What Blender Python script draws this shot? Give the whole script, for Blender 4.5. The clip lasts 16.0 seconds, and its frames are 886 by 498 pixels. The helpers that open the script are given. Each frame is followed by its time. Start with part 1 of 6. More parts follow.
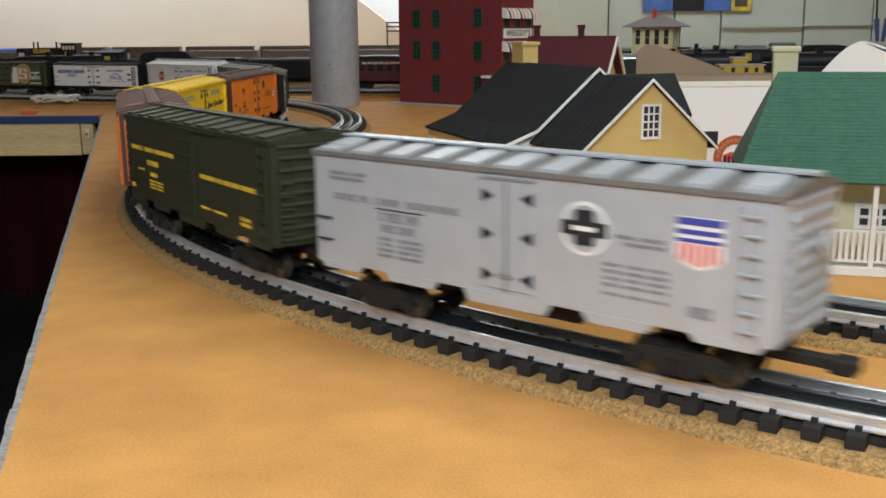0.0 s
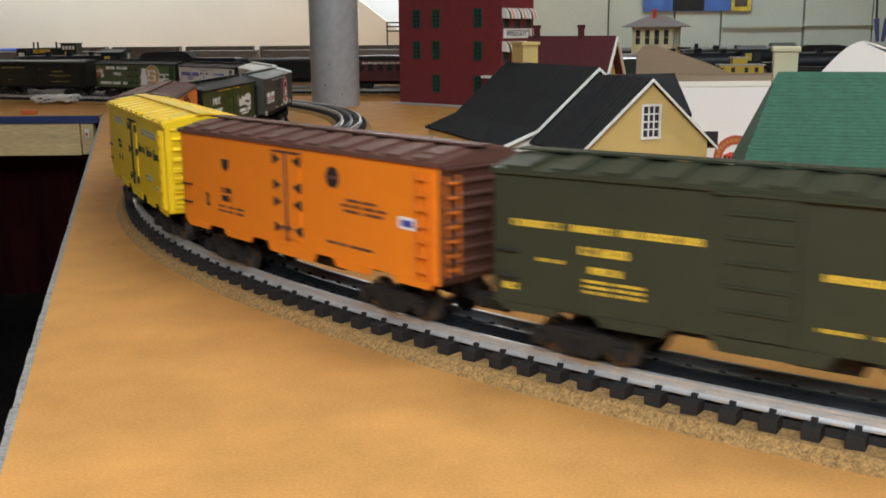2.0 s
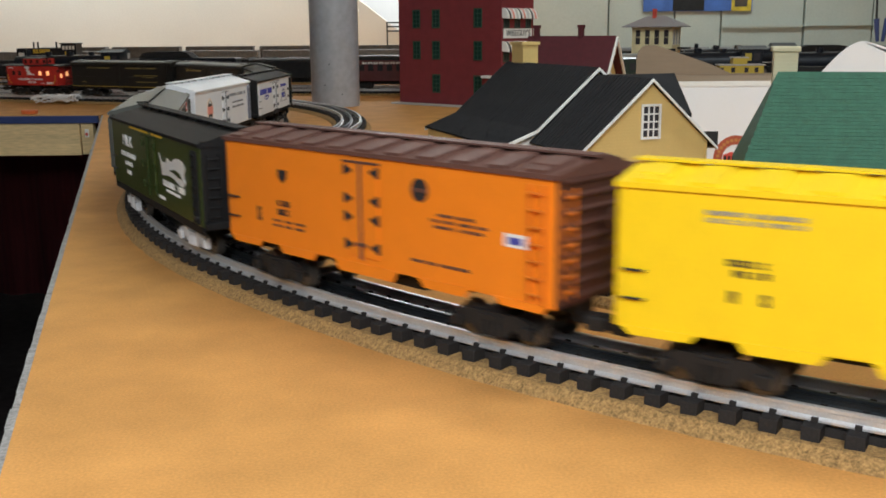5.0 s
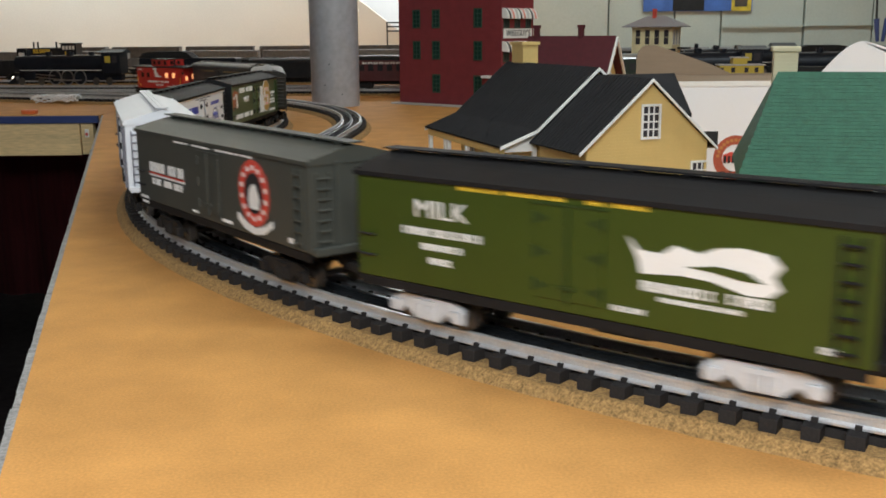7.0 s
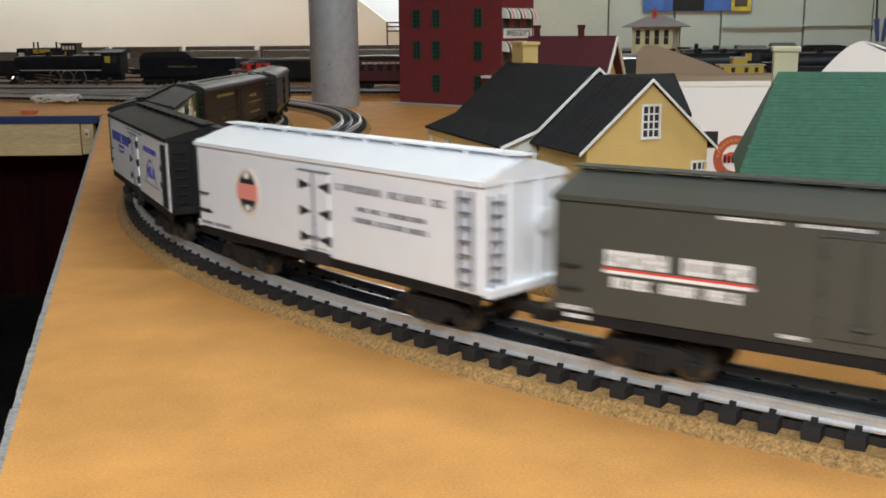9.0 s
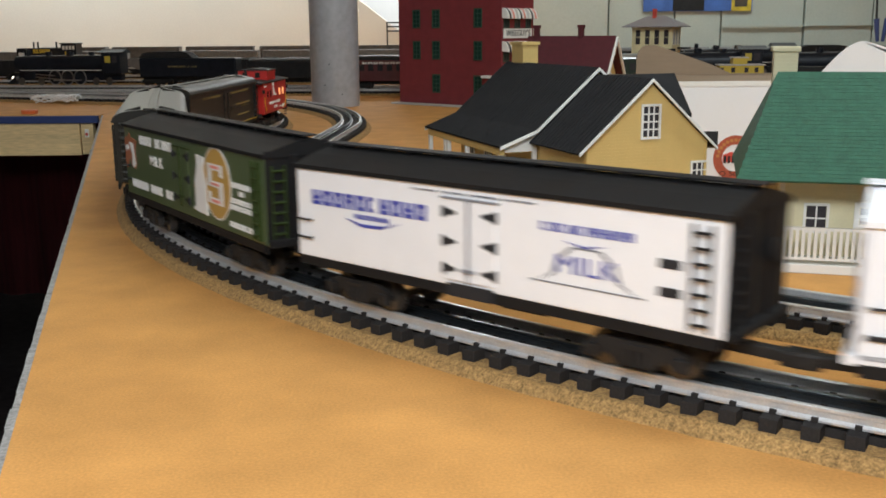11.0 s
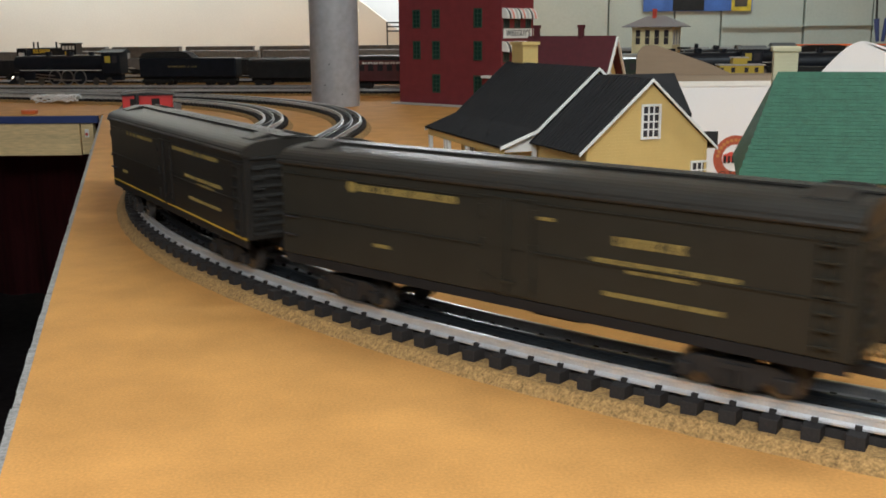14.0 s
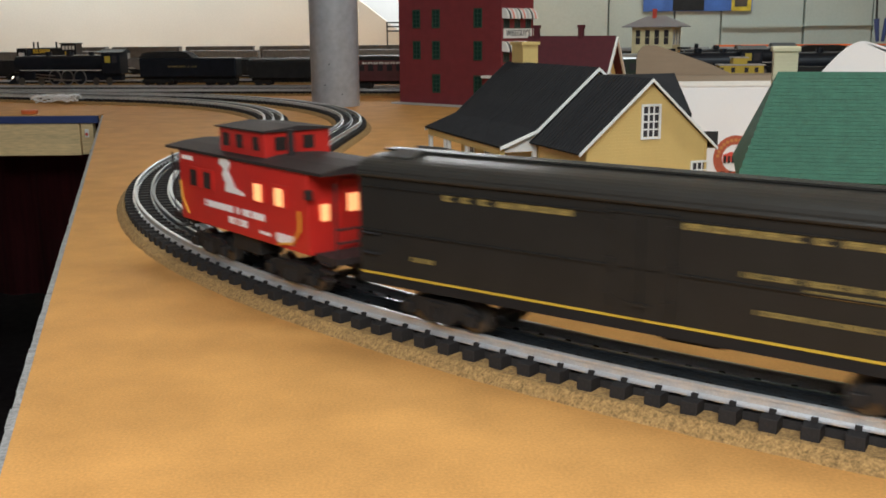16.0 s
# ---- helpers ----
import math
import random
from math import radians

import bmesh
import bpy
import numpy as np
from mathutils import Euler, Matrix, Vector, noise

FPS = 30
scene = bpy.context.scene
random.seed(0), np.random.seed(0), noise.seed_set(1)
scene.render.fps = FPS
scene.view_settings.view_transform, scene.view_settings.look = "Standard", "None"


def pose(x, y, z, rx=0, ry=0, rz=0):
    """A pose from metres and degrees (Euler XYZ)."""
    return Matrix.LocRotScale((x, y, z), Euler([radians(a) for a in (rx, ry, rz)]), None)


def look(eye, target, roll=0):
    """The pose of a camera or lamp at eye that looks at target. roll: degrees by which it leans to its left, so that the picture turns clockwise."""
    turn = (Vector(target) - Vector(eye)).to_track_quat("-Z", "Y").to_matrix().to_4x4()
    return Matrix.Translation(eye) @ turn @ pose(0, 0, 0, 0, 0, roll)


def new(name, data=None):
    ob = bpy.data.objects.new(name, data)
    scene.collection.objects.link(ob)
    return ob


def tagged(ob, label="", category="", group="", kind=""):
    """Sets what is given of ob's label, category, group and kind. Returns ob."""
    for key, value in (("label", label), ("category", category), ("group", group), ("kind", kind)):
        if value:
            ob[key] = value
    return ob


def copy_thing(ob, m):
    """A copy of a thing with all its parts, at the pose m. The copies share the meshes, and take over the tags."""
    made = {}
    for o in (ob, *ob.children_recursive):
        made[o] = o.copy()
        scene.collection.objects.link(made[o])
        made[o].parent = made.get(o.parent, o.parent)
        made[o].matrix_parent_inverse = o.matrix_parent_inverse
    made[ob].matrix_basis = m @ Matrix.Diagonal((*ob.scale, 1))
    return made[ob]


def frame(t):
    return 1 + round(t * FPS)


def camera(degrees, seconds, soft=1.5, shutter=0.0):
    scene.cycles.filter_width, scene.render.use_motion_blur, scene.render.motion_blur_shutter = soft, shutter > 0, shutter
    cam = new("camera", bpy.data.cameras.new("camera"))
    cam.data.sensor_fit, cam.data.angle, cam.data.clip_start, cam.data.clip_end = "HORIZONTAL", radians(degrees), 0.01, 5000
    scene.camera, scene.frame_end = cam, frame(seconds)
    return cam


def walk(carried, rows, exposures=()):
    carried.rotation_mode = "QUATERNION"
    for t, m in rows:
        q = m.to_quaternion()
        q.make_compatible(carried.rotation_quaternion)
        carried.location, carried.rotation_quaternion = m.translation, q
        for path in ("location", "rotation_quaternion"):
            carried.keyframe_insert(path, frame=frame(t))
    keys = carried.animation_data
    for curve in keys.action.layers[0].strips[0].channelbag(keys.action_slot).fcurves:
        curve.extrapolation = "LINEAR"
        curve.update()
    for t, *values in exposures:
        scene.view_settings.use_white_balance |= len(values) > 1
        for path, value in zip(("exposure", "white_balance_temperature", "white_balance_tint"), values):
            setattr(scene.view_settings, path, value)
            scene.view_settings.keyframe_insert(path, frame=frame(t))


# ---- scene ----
RT = 0.968          # height of the rail tops over the room's floor
TT = 0.950          # height of the layout's table top
cam = camera(48.44, 16.0, soft=1.7, shutter=0.8)
EYE = (0.0, 0.0, RT + 0.1557)
walk(cam, [(0.0, look(EYE, (0.0, 0.97645, EYE[2] - 0.21577), -0.443)),
           (16.0, look(EYE, (0.0, 0.97645, EYE[2] - 0.21577), -0.443))])

# ---- light: unseen lamps added over the layout and at the back, dim room ----
world = bpy.data.worlds.new("room_air")
scene.world = world
world.use_nodes = True
world.node_tree.nodes["Background"].inputs[0].default_value = (0.95, 0.98, 1.0, 1)
world.node_tree.nodes["Background"].inputs[1].default_value = 0.115
scene.view_settings.exposure = 0.18


def area_light(x, y, z, sx, sy, watts, color):
    d = bpy.data.lights.new("ceiling_tube_light", "AREA")
    d.shape, d.size, d.size_y, d.energy, d.color = "RECTANGLE", sx, sy, watts, color
    ob = new("ceiling_tube_light", d)
    ob.location = (x, y, z)
    return ob


# added low lamp, far below the ceiling, for the bright foreground
area_light(-0.14, -0.22, 1.56, 0.7, 0.30, 9.8, (0.90, 0.96, 1.0))
# added fill behind the camera, tilted at car sides and house fronts
area_light(0.15, -1.70, 2.25, 1.6, 0.5, 19, (0.90, 0.96, 1.0)).rotation_euler = (radians(38), 0, 0)
# added fill, tilted to brighten the houses and the carton
area_light(0.7, 0.50, 2.45, 1.2, 0.30, 19, (0.88, 0.99, 1.0)).rotation_euler = (radians(52), 0, 0)
# added fill, aimed at the white back wall
area_light(-1.9, 4.7, 2.50, 2.6, 0.40, 46, (0.80, 0.925, 1.0)).rotation_euler = (radians(62), 0, 0)
area_light(-0.1, 5.92, 2.45, 0.9, 0.12, 34, (0.95, 0.99, 1.0))
# added fill, tilted towards the grey partition
area_light(1.6, 4.3, 2.55, 1.2, 0.30, 19, (0.88, 1.0, 1.0)).rotation_euler = (radians(35), 0, 0)


# ---- materials ----
def surf(name, base, rough=0.6, metal=0.0, var=0.18, scale=60.0, bump=0.15, grain=900.0, coat=0.0, depth=0.001, stretch=None):
    m = bpy.data.materials.new(name)
    m.use_nodes = True
    nt = m.node_tree
    b = nt.nodes["Principled BSDF"]
    b.inputs["Roughness"].default_value = rough
    b.inputs["Metallic"].default_value = metal
    b.inputs["Coat Weight"].default_value = coat
    if max(base) < 0.06:
        b.inputs["Specular IOR Level"].default_value = 0.22
    tc = nt.nodes.new("ShaderNodeTexCoord")
    src = tc.outputs["Object"]
    if stretch:
        mp = nt.nodes.new("ShaderNodeMapping")
        mp.inputs["Scale"].default_value = stretch
        nt.links.new(src, mp.inputs["Vector"])
        src = mp.outputs["Vector"]
    n1 = nt.nodes.new("ShaderNodeTexNoise")
    n1.inputs["Scale"].default_value, n1.inputs["Detail"].default_value = scale, 5
    n2 = nt.nodes.new("ShaderNodeTexNoise")
    n2.inputs["Scale"].default_value, n2.inputs["Detail"].default_value = grain, 3
    for n in (n1, n2):
        nt.links.new(src, n.inputs["Vector"])
    mix = nt.nodes.new("ShaderNodeMath")
    mix.operation = "MULTIPLY_ADD"
    nt.links.new(n2.outputs["Fac"], mix.inputs[0])
    mix.inputs[1].default_value = 0.5
    half = nt.nodes.new("ShaderNodeMath")
    half.operation = "MULTIPLY"
    half.inputs[1].default_value = 0.5
    nt.links.new(n1.outputs["Fac"], half.inputs[0])
    nt.links.new(half.outputs[0], mix.inputs[2])
    ramp = nt.nodes.new("ShaderNodeValToRGB")
    lo, hi = [max(0, c * (1 - var)) for c in base], [min(1, c * (1 + var)) for c in base]
    ramp.color_ramp.elements[0].position, ramp.color_ramp.elements[1].position = 0.32, 0.68
    ramp.color_ramp.elements[0].color, ramp.color_ramp.elements[1].color = (*lo, 1), (*hi, 1)
    nt.links.new(mix.outputs[0], ramp.inputs["Fac"])
    nt.links.new(ramp.outputs["Color"], b.inputs["Base Color"])
    if bump:
        bp = nt.nodes.new("ShaderNodeBump")
        bp.inputs["Strength"].default_value, bp.inputs["Distance"].default_value = bump, depth
        nt.links.new(mix.outputs[0], bp.inputs["Height"])
        nt.links.new(bp.outputs["Normal"], b.inputs["Normal"])
    return m


def boarded(name, base, pitch, axis="X", rough=0.6, var=0.12, strength=0.5):
    """Paint over narrow boards: fine grooves across one axis."""
    m = surf(name, base, rough, var=var, bump=0)
    nt = m.node_tree
    w = nt.nodes.new("ShaderNodeTexWave")
    w.wave_type, w.bands_direction, w.wave_profile = "BANDS", axis, "SAW"
    w.inputs["Scale"].default_value = 0.314 / pitch
    tc = nt.nodes.new("ShaderNodeTexCoord")
    nt.links.new(tc.outputs["Object"], w.inputs["Vector"])
    bp = nt.nodes.new("ShaderNodeBump")
    bp.inputs["Strength"].default_value, bp.inputs["Distance"].default_value = strength, 0.0006
    nt.links.new(w.outputs["Fac"], bp.inputs["Height"])
    nt.links.new(bp.outputs["Normal"], nt.nodes["Principled BSDF"].inputs["Normal"])
    return m


def glowing(name, color, strength):
    m = bpy.data.materials.new(name)
    m.use_nodes = True
    b = m.node_tree.nodes["Principled BSDF"]
    b.inputs["Base Color"].default_value = (*color, 1)
    b.inputs["Emission Color"].default_value = (*color, 1)
    b.inputs["Emission Strength"].default_value = strength
    return m


board_tan = surf("tan_fibreboard", (0.56, 0.275, 0.080), 0.78, var=0.20, scale=26, bump=0.3, grain=700, depth=0.0012)
board_tan.node_tree.nodes["Principled BSDF"].inputs["Specular IOR Level"].default_value = 0.25
board_edge = surf("grey_board_edge", (0.30, 0.29, 0.28), 0.9, var=0.45, scale=120, bump=0.6, grain=500, depth=0.003)
cork = surf("speckled_cork", (0.34, 0.20, 0.072), 0.95, var=0.65, scale=420, bump=0.6, grain=900, depth=0.0025)
rail_steel = surf("bright_rail_steel", (0.62, 0.63, 0.64), 0.34, 0.6, var=0.12, scale=90, bump=0.05)
rail_dark = surf("blackened_centre_rail", (0.10, 0.11, 0.12), 0.32, 0.85, var=0.2)
tie_black = surf("black_tie_plastic", (0.024, 0.021, 0.020), 0.75, var=0.3, bump=0.3)
steel_grey = surf("grey_painted_column", (0.44, 0.46, 0.50), 0.42, 0.15, var=0.16, scale=9, bump=0.12, grain=70, depth=0.004)
pine = surf("knotty_pine_plank", (0.80, 0.58, 0.30), 0.6, var=0.25, scale=14, bump=0.2, grain=160, stretch=(0.25, 1, 2.2))
blue_tape = surf("blue_edge_tape", (0.03, 0.05, 0.16), 0.6)
wall_white = surf("plain_white_wall", (0.74, 0.735, 0.735), 0.9, var=0.04, scale=2, bump=0.1, grain=120)
wall_beige = surf("beige_soffit", (0.62, 0.57, 0.49), 0.9, var=0.06, scale=3, bump=0.1, grain=120)
wall_grey = surf("grey_green_partition", (0.42, 0.46, 0.42), 0.7, var=0.08, scale=3, bump=0.1, grain=120)
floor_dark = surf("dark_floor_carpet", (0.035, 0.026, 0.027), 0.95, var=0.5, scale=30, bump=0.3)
maroon_cloth = surf("maroon_drape_cloth", (0.15, 0.018, 0.022), 0.95, var=0.4, scale=14, bump=0.4, stretch=(6, 6, 0.4))
ceiling_white = surf("white_ceiling_tile", (0.75, 0.74, 0.71), 0.9, var=0.06, scale=8)
black_paint = surf("black_paint", (0.020, 0.020, 0.021), 0.5, var=0.3)
brown_black = surf("weathered_black_truck", (0.019, 0.017, 0.016), 0.6, var=0.4, bump=0.3)
wheel_steel = surf("dull_wheel_steel", (0.14, 0.13, 0.12), 0.4, 0.8, var=0.2)
white_ink = surf("white_lettering", (0.78, 0.77, 0.75), 0.6, var=0.05, bump=0)
black_ink = surf("black_lettering", (0.025, 0.025, 0.028), 0.6, var=0.1, bump=0)
yellow_ink = surf("yellow_lettering", (0.75, 0.50, 0.04), 0.6, var=0.08, bump=0)
red_ink = surf("red_lettering", (0.62, 0.07, 0.045), 0.6, var=0.08, bump=0)
blue_ink = surf("blue_lettering", (0.05, 0.06, 0.34), 0.6, var=0.08, bump=0)
salmon_ink = surf("salmon_emblem", (0.78, 0.28, 0.22), 0.6, var=0.08, bump=0)
gold_ink = surf("gold_disc", (0.48, 0.29, 0.07), 0.6, var=0.08, bump=0)
grey_ink = surf("grey_lettering", (0.22, 0.22, 0.24), 0.6, var=0.1, bump=0)


# ---- mesh helpers ----
def box(bm, x0, x1, y0, y1, z0, z1, bevel=0.0):
    v = [bm.verts.new((x, y, z)) for x in (x0, x1) for y in (y0, y1) for z in (z0, z1)]
    fs = [bm.faces.new([v[i] for i in q]) for q in ((0, 1, 3, 2), (4, 6, 7, 5), (0, 4, 5, 1), (2, 3, 7, 6), (0, 2, 6, 4), (1, 5, 7, 3))]
    if bevel:
        es = list({e for f in fs for e in f.edges})
        bmesh.ops.bevel(bm, geom=es, offset=bevel, segments=2, affect="EDGES", profile=0.5)
    return bm


def prism(bm, poly, x0, x1, axis="X"):
    """A polygon of (a, b) pairs pushed along one axis: X: (y, z), Y: (x, z), Z: (x, y)."""
    def at(a, b, c):
        return {"X": (c, a, b), "Y": (a, c, b), "Z": (a, b, c)}[axis]
    lo = [bm.verts.new(at(a, b, x0)) for a, b in poly]
    hi = [bm.verts.new(at(a, b, x1)) for a, b in poly]
    n = len(poly)
    bm.faces.new(lo[::-1])
    bm.faces.new(hi)
    for i in range(n):
        bm.faces.new((lo[i], lo[(i + 1) % n], hi[(i + 1) % n], hi[i]))
    bmesh.ops.recalc_face_normals(bm, faces=bm.faces[:])
    return bm


def rod(bm, p, q, r, n=8, r2=None):
    p, q = Vector(p), Vector(q)
    m = Matrix.Translation((p + q) / 2) @ (q - p).to_track_quat("Z", "Y").to_matrix().to_4x4()
    bmesh.ops.create_cone(bm, cap_ends=True, segments=n, radius1=r, radius2=r if r2 is None else r2, depth=(q - p).length, matrix=m)
    return bm


def mesh_of(name, bm, material, smooth=False):
    me = bpy.data.meshes.new(name)
    bm.to_mesh(me)
    bm.free()
    for m in material if isinstance(material, (list, tuple)) else (material,):
        me.materials.append(m)
    if smooth:
        for f in me.polygons:
            f.use_smooth = True
    return me


def part(name, bm, material, parent, label="", at=None, smooth=False):
    ob = new(name, mesh_of(name, bm, material, smooth))
    ob.parent = parent
    if at is not None:
        ob.matrix_basis = at
    return tagged(ob, label)


def share(name, me, parent, at, label=""):
    ob = new(name, me)
    ob.parent = parent
    ob.matrix_basis = at
    return tagged(ob, label)


def thing(name, at, label, category, group="", kind=""):
    ob = new(name)
    ob.empty_display_size = 0.02
    ob.matrix_basis = at
    return tagged(ob, label, category, group, kind)


def solid(name, bm, material, label, category, kind="", at=None, smooth=False, group=""):
    ob = new(name, mesh_of(name, bm, material, smooth))
    if at is not None:
        ob.matrix_basis = at
    return tagged(ob, label, category, group, kind)


def words(name, body, size, parent, material, at, width=None):
    """Words in the built-in font as a thin mesh; at is the pose of their centre, facing its +Z."""
    c = bpy.data.curves.new(name, "FONT")
    c.body, c.size, c.extrude, c.align_x, c.align_y = body, size, 0.0003, "CENTER", "CENTER"
    tmp = bpy.data.objects.new(name, c)
    me = bpy.data.meshes.new_from_object(tmp)
    bpy.data.objects.remove(tmp)
    me.materials.append(material)
    xs = [v.co.x for v in me.vertices]
    if width:
        k = width / (max(xs) - min(xs))
        for v in me.vertices:
            v.co.x *= k
    return share(name, me, parent, at)


class Side:
    """The lettered side of a car: fractions of its length and height."""

    def __init__(self, car, length, half, zb, height):
        self.car, self.l, self.y, self.zb, self.h, self.zero = car, length, -half, zb, height, 0.5

    def x(self, f):
        return (f - self.zero) * self.l

    def z(self, f):
        return self.zb + f * self.h

    def bar(self, name, x0, x1, z0, z1, material, lift=0.0004, label=""):
        return part(name, box(bmesh.new(), self.x(x0), self.x(x1), self.y - lift, self.y + 0.0002, self.z(z0), self.z(z1)), material, self.car, label)

    def letters(self, x0, x1, z0, z1, n, material, name="lettering", gaps=(), lift=0.0004):
        """A word too small or not to be spelled: a row of short bars."""
        bm = bmesh.new()
        r = random.Random(int(x0 * 1000) + n * 7 + int(z0 * 100))
        for i in range(n):
            if i in gaps:
                continue
            a, b = x0 + (x1 - x0) * i / n, x0 + (x1 - x0) * (i + 0.80) / n
            xa, xb, za, zb = self.x(a), self.x(b), self.z(z0), self.z(z1)
            w, t = xb - xa, (zb - za)
            y0, y1 = self.y - lift, self.y + 0.0002
            kind = r.randrange(4)
            box(bm, xa, xa + w * 0.36, y0, y1, za, zb)
            if kind != 3:
                box(bm, xa + w * 0.64, xb, y0, y1, za, zb)
            if kind in (0, 2, 3):
                box(bm, xa + w * 0.36, xa + w * 0.64, y0, y1, zb - t * 0.25, zb)
            if kind in (0, 1, 3):
                box(bm, xa + w * 0.36, xa + w * 0.64, y0, y1, za, za + t * 0.25)
            if kind in (1, 2):
                box(bm, xa + w * 0.36, xa + w * 0.64, y0, y1, za + t * 0.4, za + t * 0.62)
        return part(name, bm, material, self.car)

    def disc(self, name, cx, cz, rx, rz, material, lift=0.0004, inner=0.0, label=""):
        """An upright disc or ring; rx and rz in metres."""
        bm = bmesh.new()
        n = 40
        X, Z = self.x(cx), self.z(cz)

        def ring(k, y):
            return [bm.verts.new((X + k * rx * math.cos(2 * math.pi * i / n), y, Z + k * rz * math.sin(2 * math.pi * i / n))) for i in range(n)]
        lo, hi = ring(1, self.y - lift), ring(1, self.y + 0.0001)
        for i in range(n):
            bm.faces.new((lo[i], lo[(i + 1) % n], hi[(i + 1) % n], hi[i]))
        if inner:
            mid = ring(inner, self.y - lift)
            for i in range(n):
                bm.faces.new((lo[i], mid[i], mid[(i + 1) % n], lo[(i + 1) % n]))
        else:
            bm.faces.new(lo)
        bmesh.ops.recalc_face_normals(bm, faces=bm.faces[:])
        return part(name, bm, material, self.car, label)

    def shape(self, name, pts, material, lift=0.0004, label=""):
        poly = [(self.x(a), self.z(b)) for a, b in pts]
        return part(name, prism(bmesh.new(), poly, self.y - lift, self.y + 0.0002, "Y"), material, self.car, label)

    def say(self, body, cx, cz, size, material, width=None):
        return words("lettering", body, size, self.car, material, Matrix.Translation((self.x(cx), self.y - 0.0002, self.z(cz))) @ Matrix.Rotation(math.pi / 2, 4, "X"), width)

    def hinge(self, cx, cz, sign, material, length=0.010):
        """A strap hinge: a tapering bar with a block at its pin."""
        X, Z, s = self.x(cx), self.z(cz), sign
        bm = bmesh.new()
        prism(bm, [(X, Z - 0.0026), (X + s * length, Z - 0.0007), (X + s * length, Z + 0.0007), (X, Z + 0.0026)], self.y - 0.0012, self.y + 0.0002, "Y")
        rod(bm, (X, self.y - 0.0010, Z - 0.0030), (X, self.y - 0.0010, Z + 0.0030), 0.0010, 8)
        return part("hinge", bm, material, self.car)


# ---- the line of the running track ----
BEND = Vector((-0.3124, 1.6905))      # end of the far bend
H0, MID = -1.64, 0.3449              # heading and length of the straight between the bends
R1, A1, R2, A2, R3, A3 = 0.8637, 1.2482, 0.9691, 0.7352, 1.2543, 1.1


def ahead(h):
    return Vector((math.cos(h), math.sin(h)))


def left(h):
    return Vector((-math.sin(h), math.cos(h)))


def along(s):
    """Place and heading on the centre line, s metres past the end of the far bend."""
    if s < 0:
        h = H0 + min(-s / R1, A1)
        return BEND - R1 * left(H0) + R1 * left(h) + min(0, s + R1 * A1) * ahead(h), h
    if s < MID:
        return BEND + s * ahead(H0), H0
    s -= MID
    h = H0 + min(s / R2, A2)
    q = BEND + MID * ahead(H0) + R2 * left(H0) - R2 * left(h)
    if s < R2 * A2:
        return q, h
    s -= R2 * A2
    k = h + min(s / R3, A3)
    return q + R3 * left(h) - R3 * left(k) + max(0, s - R3 * A3) * ahead(k), k


def beside(s, d):
    q, h = along(s)
    return q + d * Vector((-math.sin(h), math.cos(h))), h


def inner_gap(s):
    k = min(1, max(0, (s - 0.8) / 0.6))
    return 0.146 + 0.010 * k * k * (3 - 2 * k)


# ---- room ----
def slab(name, poly, z0, z1, material, label, category="", kind="structure"):
    return solid(name, prism(bmesh.new(), poly, z0, z1, "Z"), material, label, category or name, kind)


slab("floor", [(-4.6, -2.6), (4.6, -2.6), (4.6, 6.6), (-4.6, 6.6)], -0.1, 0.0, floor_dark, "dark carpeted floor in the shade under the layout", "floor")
slab("ceiling", [(-4.6, -2.6), (4.6, -2.6), (4.6, 6.6), (-4.6, 6.6)], 2.62, 2.72, ceiling_white, "plain white ceiling of the club room", "ceiling")
slab("wall_north", [(-4.6, 6.2), (0.40, 6.2), (0.40, 6.35), (-4.6, 6.35)], 0, 2.62, wall_white, "plain warm white painted wall", "wall")
slab("wall_west", [(-4.6, -2.6), (-4.45, -2.6), (-4.45, 6.2), (-4.6, 6.2)], 0, 2.62, wall_white, "plain warm white painted wall", "wall")
slab("wall_east", [(4.45, -2.6), (4.6, -2.6), (4.6, 6.2), (4.45, 6.2)], 0, 2.62, wall_white, "plain warm white painted wall", "wall")
slab("wall_south", [(-4.45, -2.6), (4.45, -2.6), (4.45, -2.45), (-4.45, -2.45)], 0, 2.62, wall_white, "plain warm white painted wall", "wall")

EDGE0, EDGE1 = Vector((-0.863, 2.552)), Vector((-0.187, 0.386))
DIR = (EDGE1 - EDGE0).normalized()


def edge_at(y):
    return EDGE0.x + (y - EDGE0.y) * DIR.x / DIR.y


def trim_strip(poly, z0, z1):
    return prism(bmesh.new(), poly, z0, z1, "Z")


main_table = thing("layout_table", pose(0, 0, 0), "tan fibreboard layout table with a rough grey cut edge", "table", kind="structure")
part("table_top", trim_strip([(edge_at(-0.6) + 0.0022, -0.6), (3.6, -0.6), (3.6, 5.5), (edge_at(2.21), 5.5), (edge_at(2.21) + 0.0022, 2.21)], TT - 0.012, TT), board_tan, main_table)
bm = bmesh.new()
n = 120
for i in range(n):
    y0, y1 = -0.6 + (2.18 + 0.6) * i / n, -0.6 + (2.18 + 0.6) * (i + 1) / n
    j = 0.0013 * noise.noise((0, y0 * 40, 0))
    prism(bm, [(edge_at(y0) - 0.002 + j, y0), (edge_at(y0) + 0.0022, y0), (edge_at(y1) + 0.0022, y1), (edge_at(y1) - 0.002 + j, y1)], TT - 0.0135, TT - 0.0006 + j * 0.15, "Z")
part("board_edge", bm, board_edge, main_table, "ragged grey cut edge of the board")
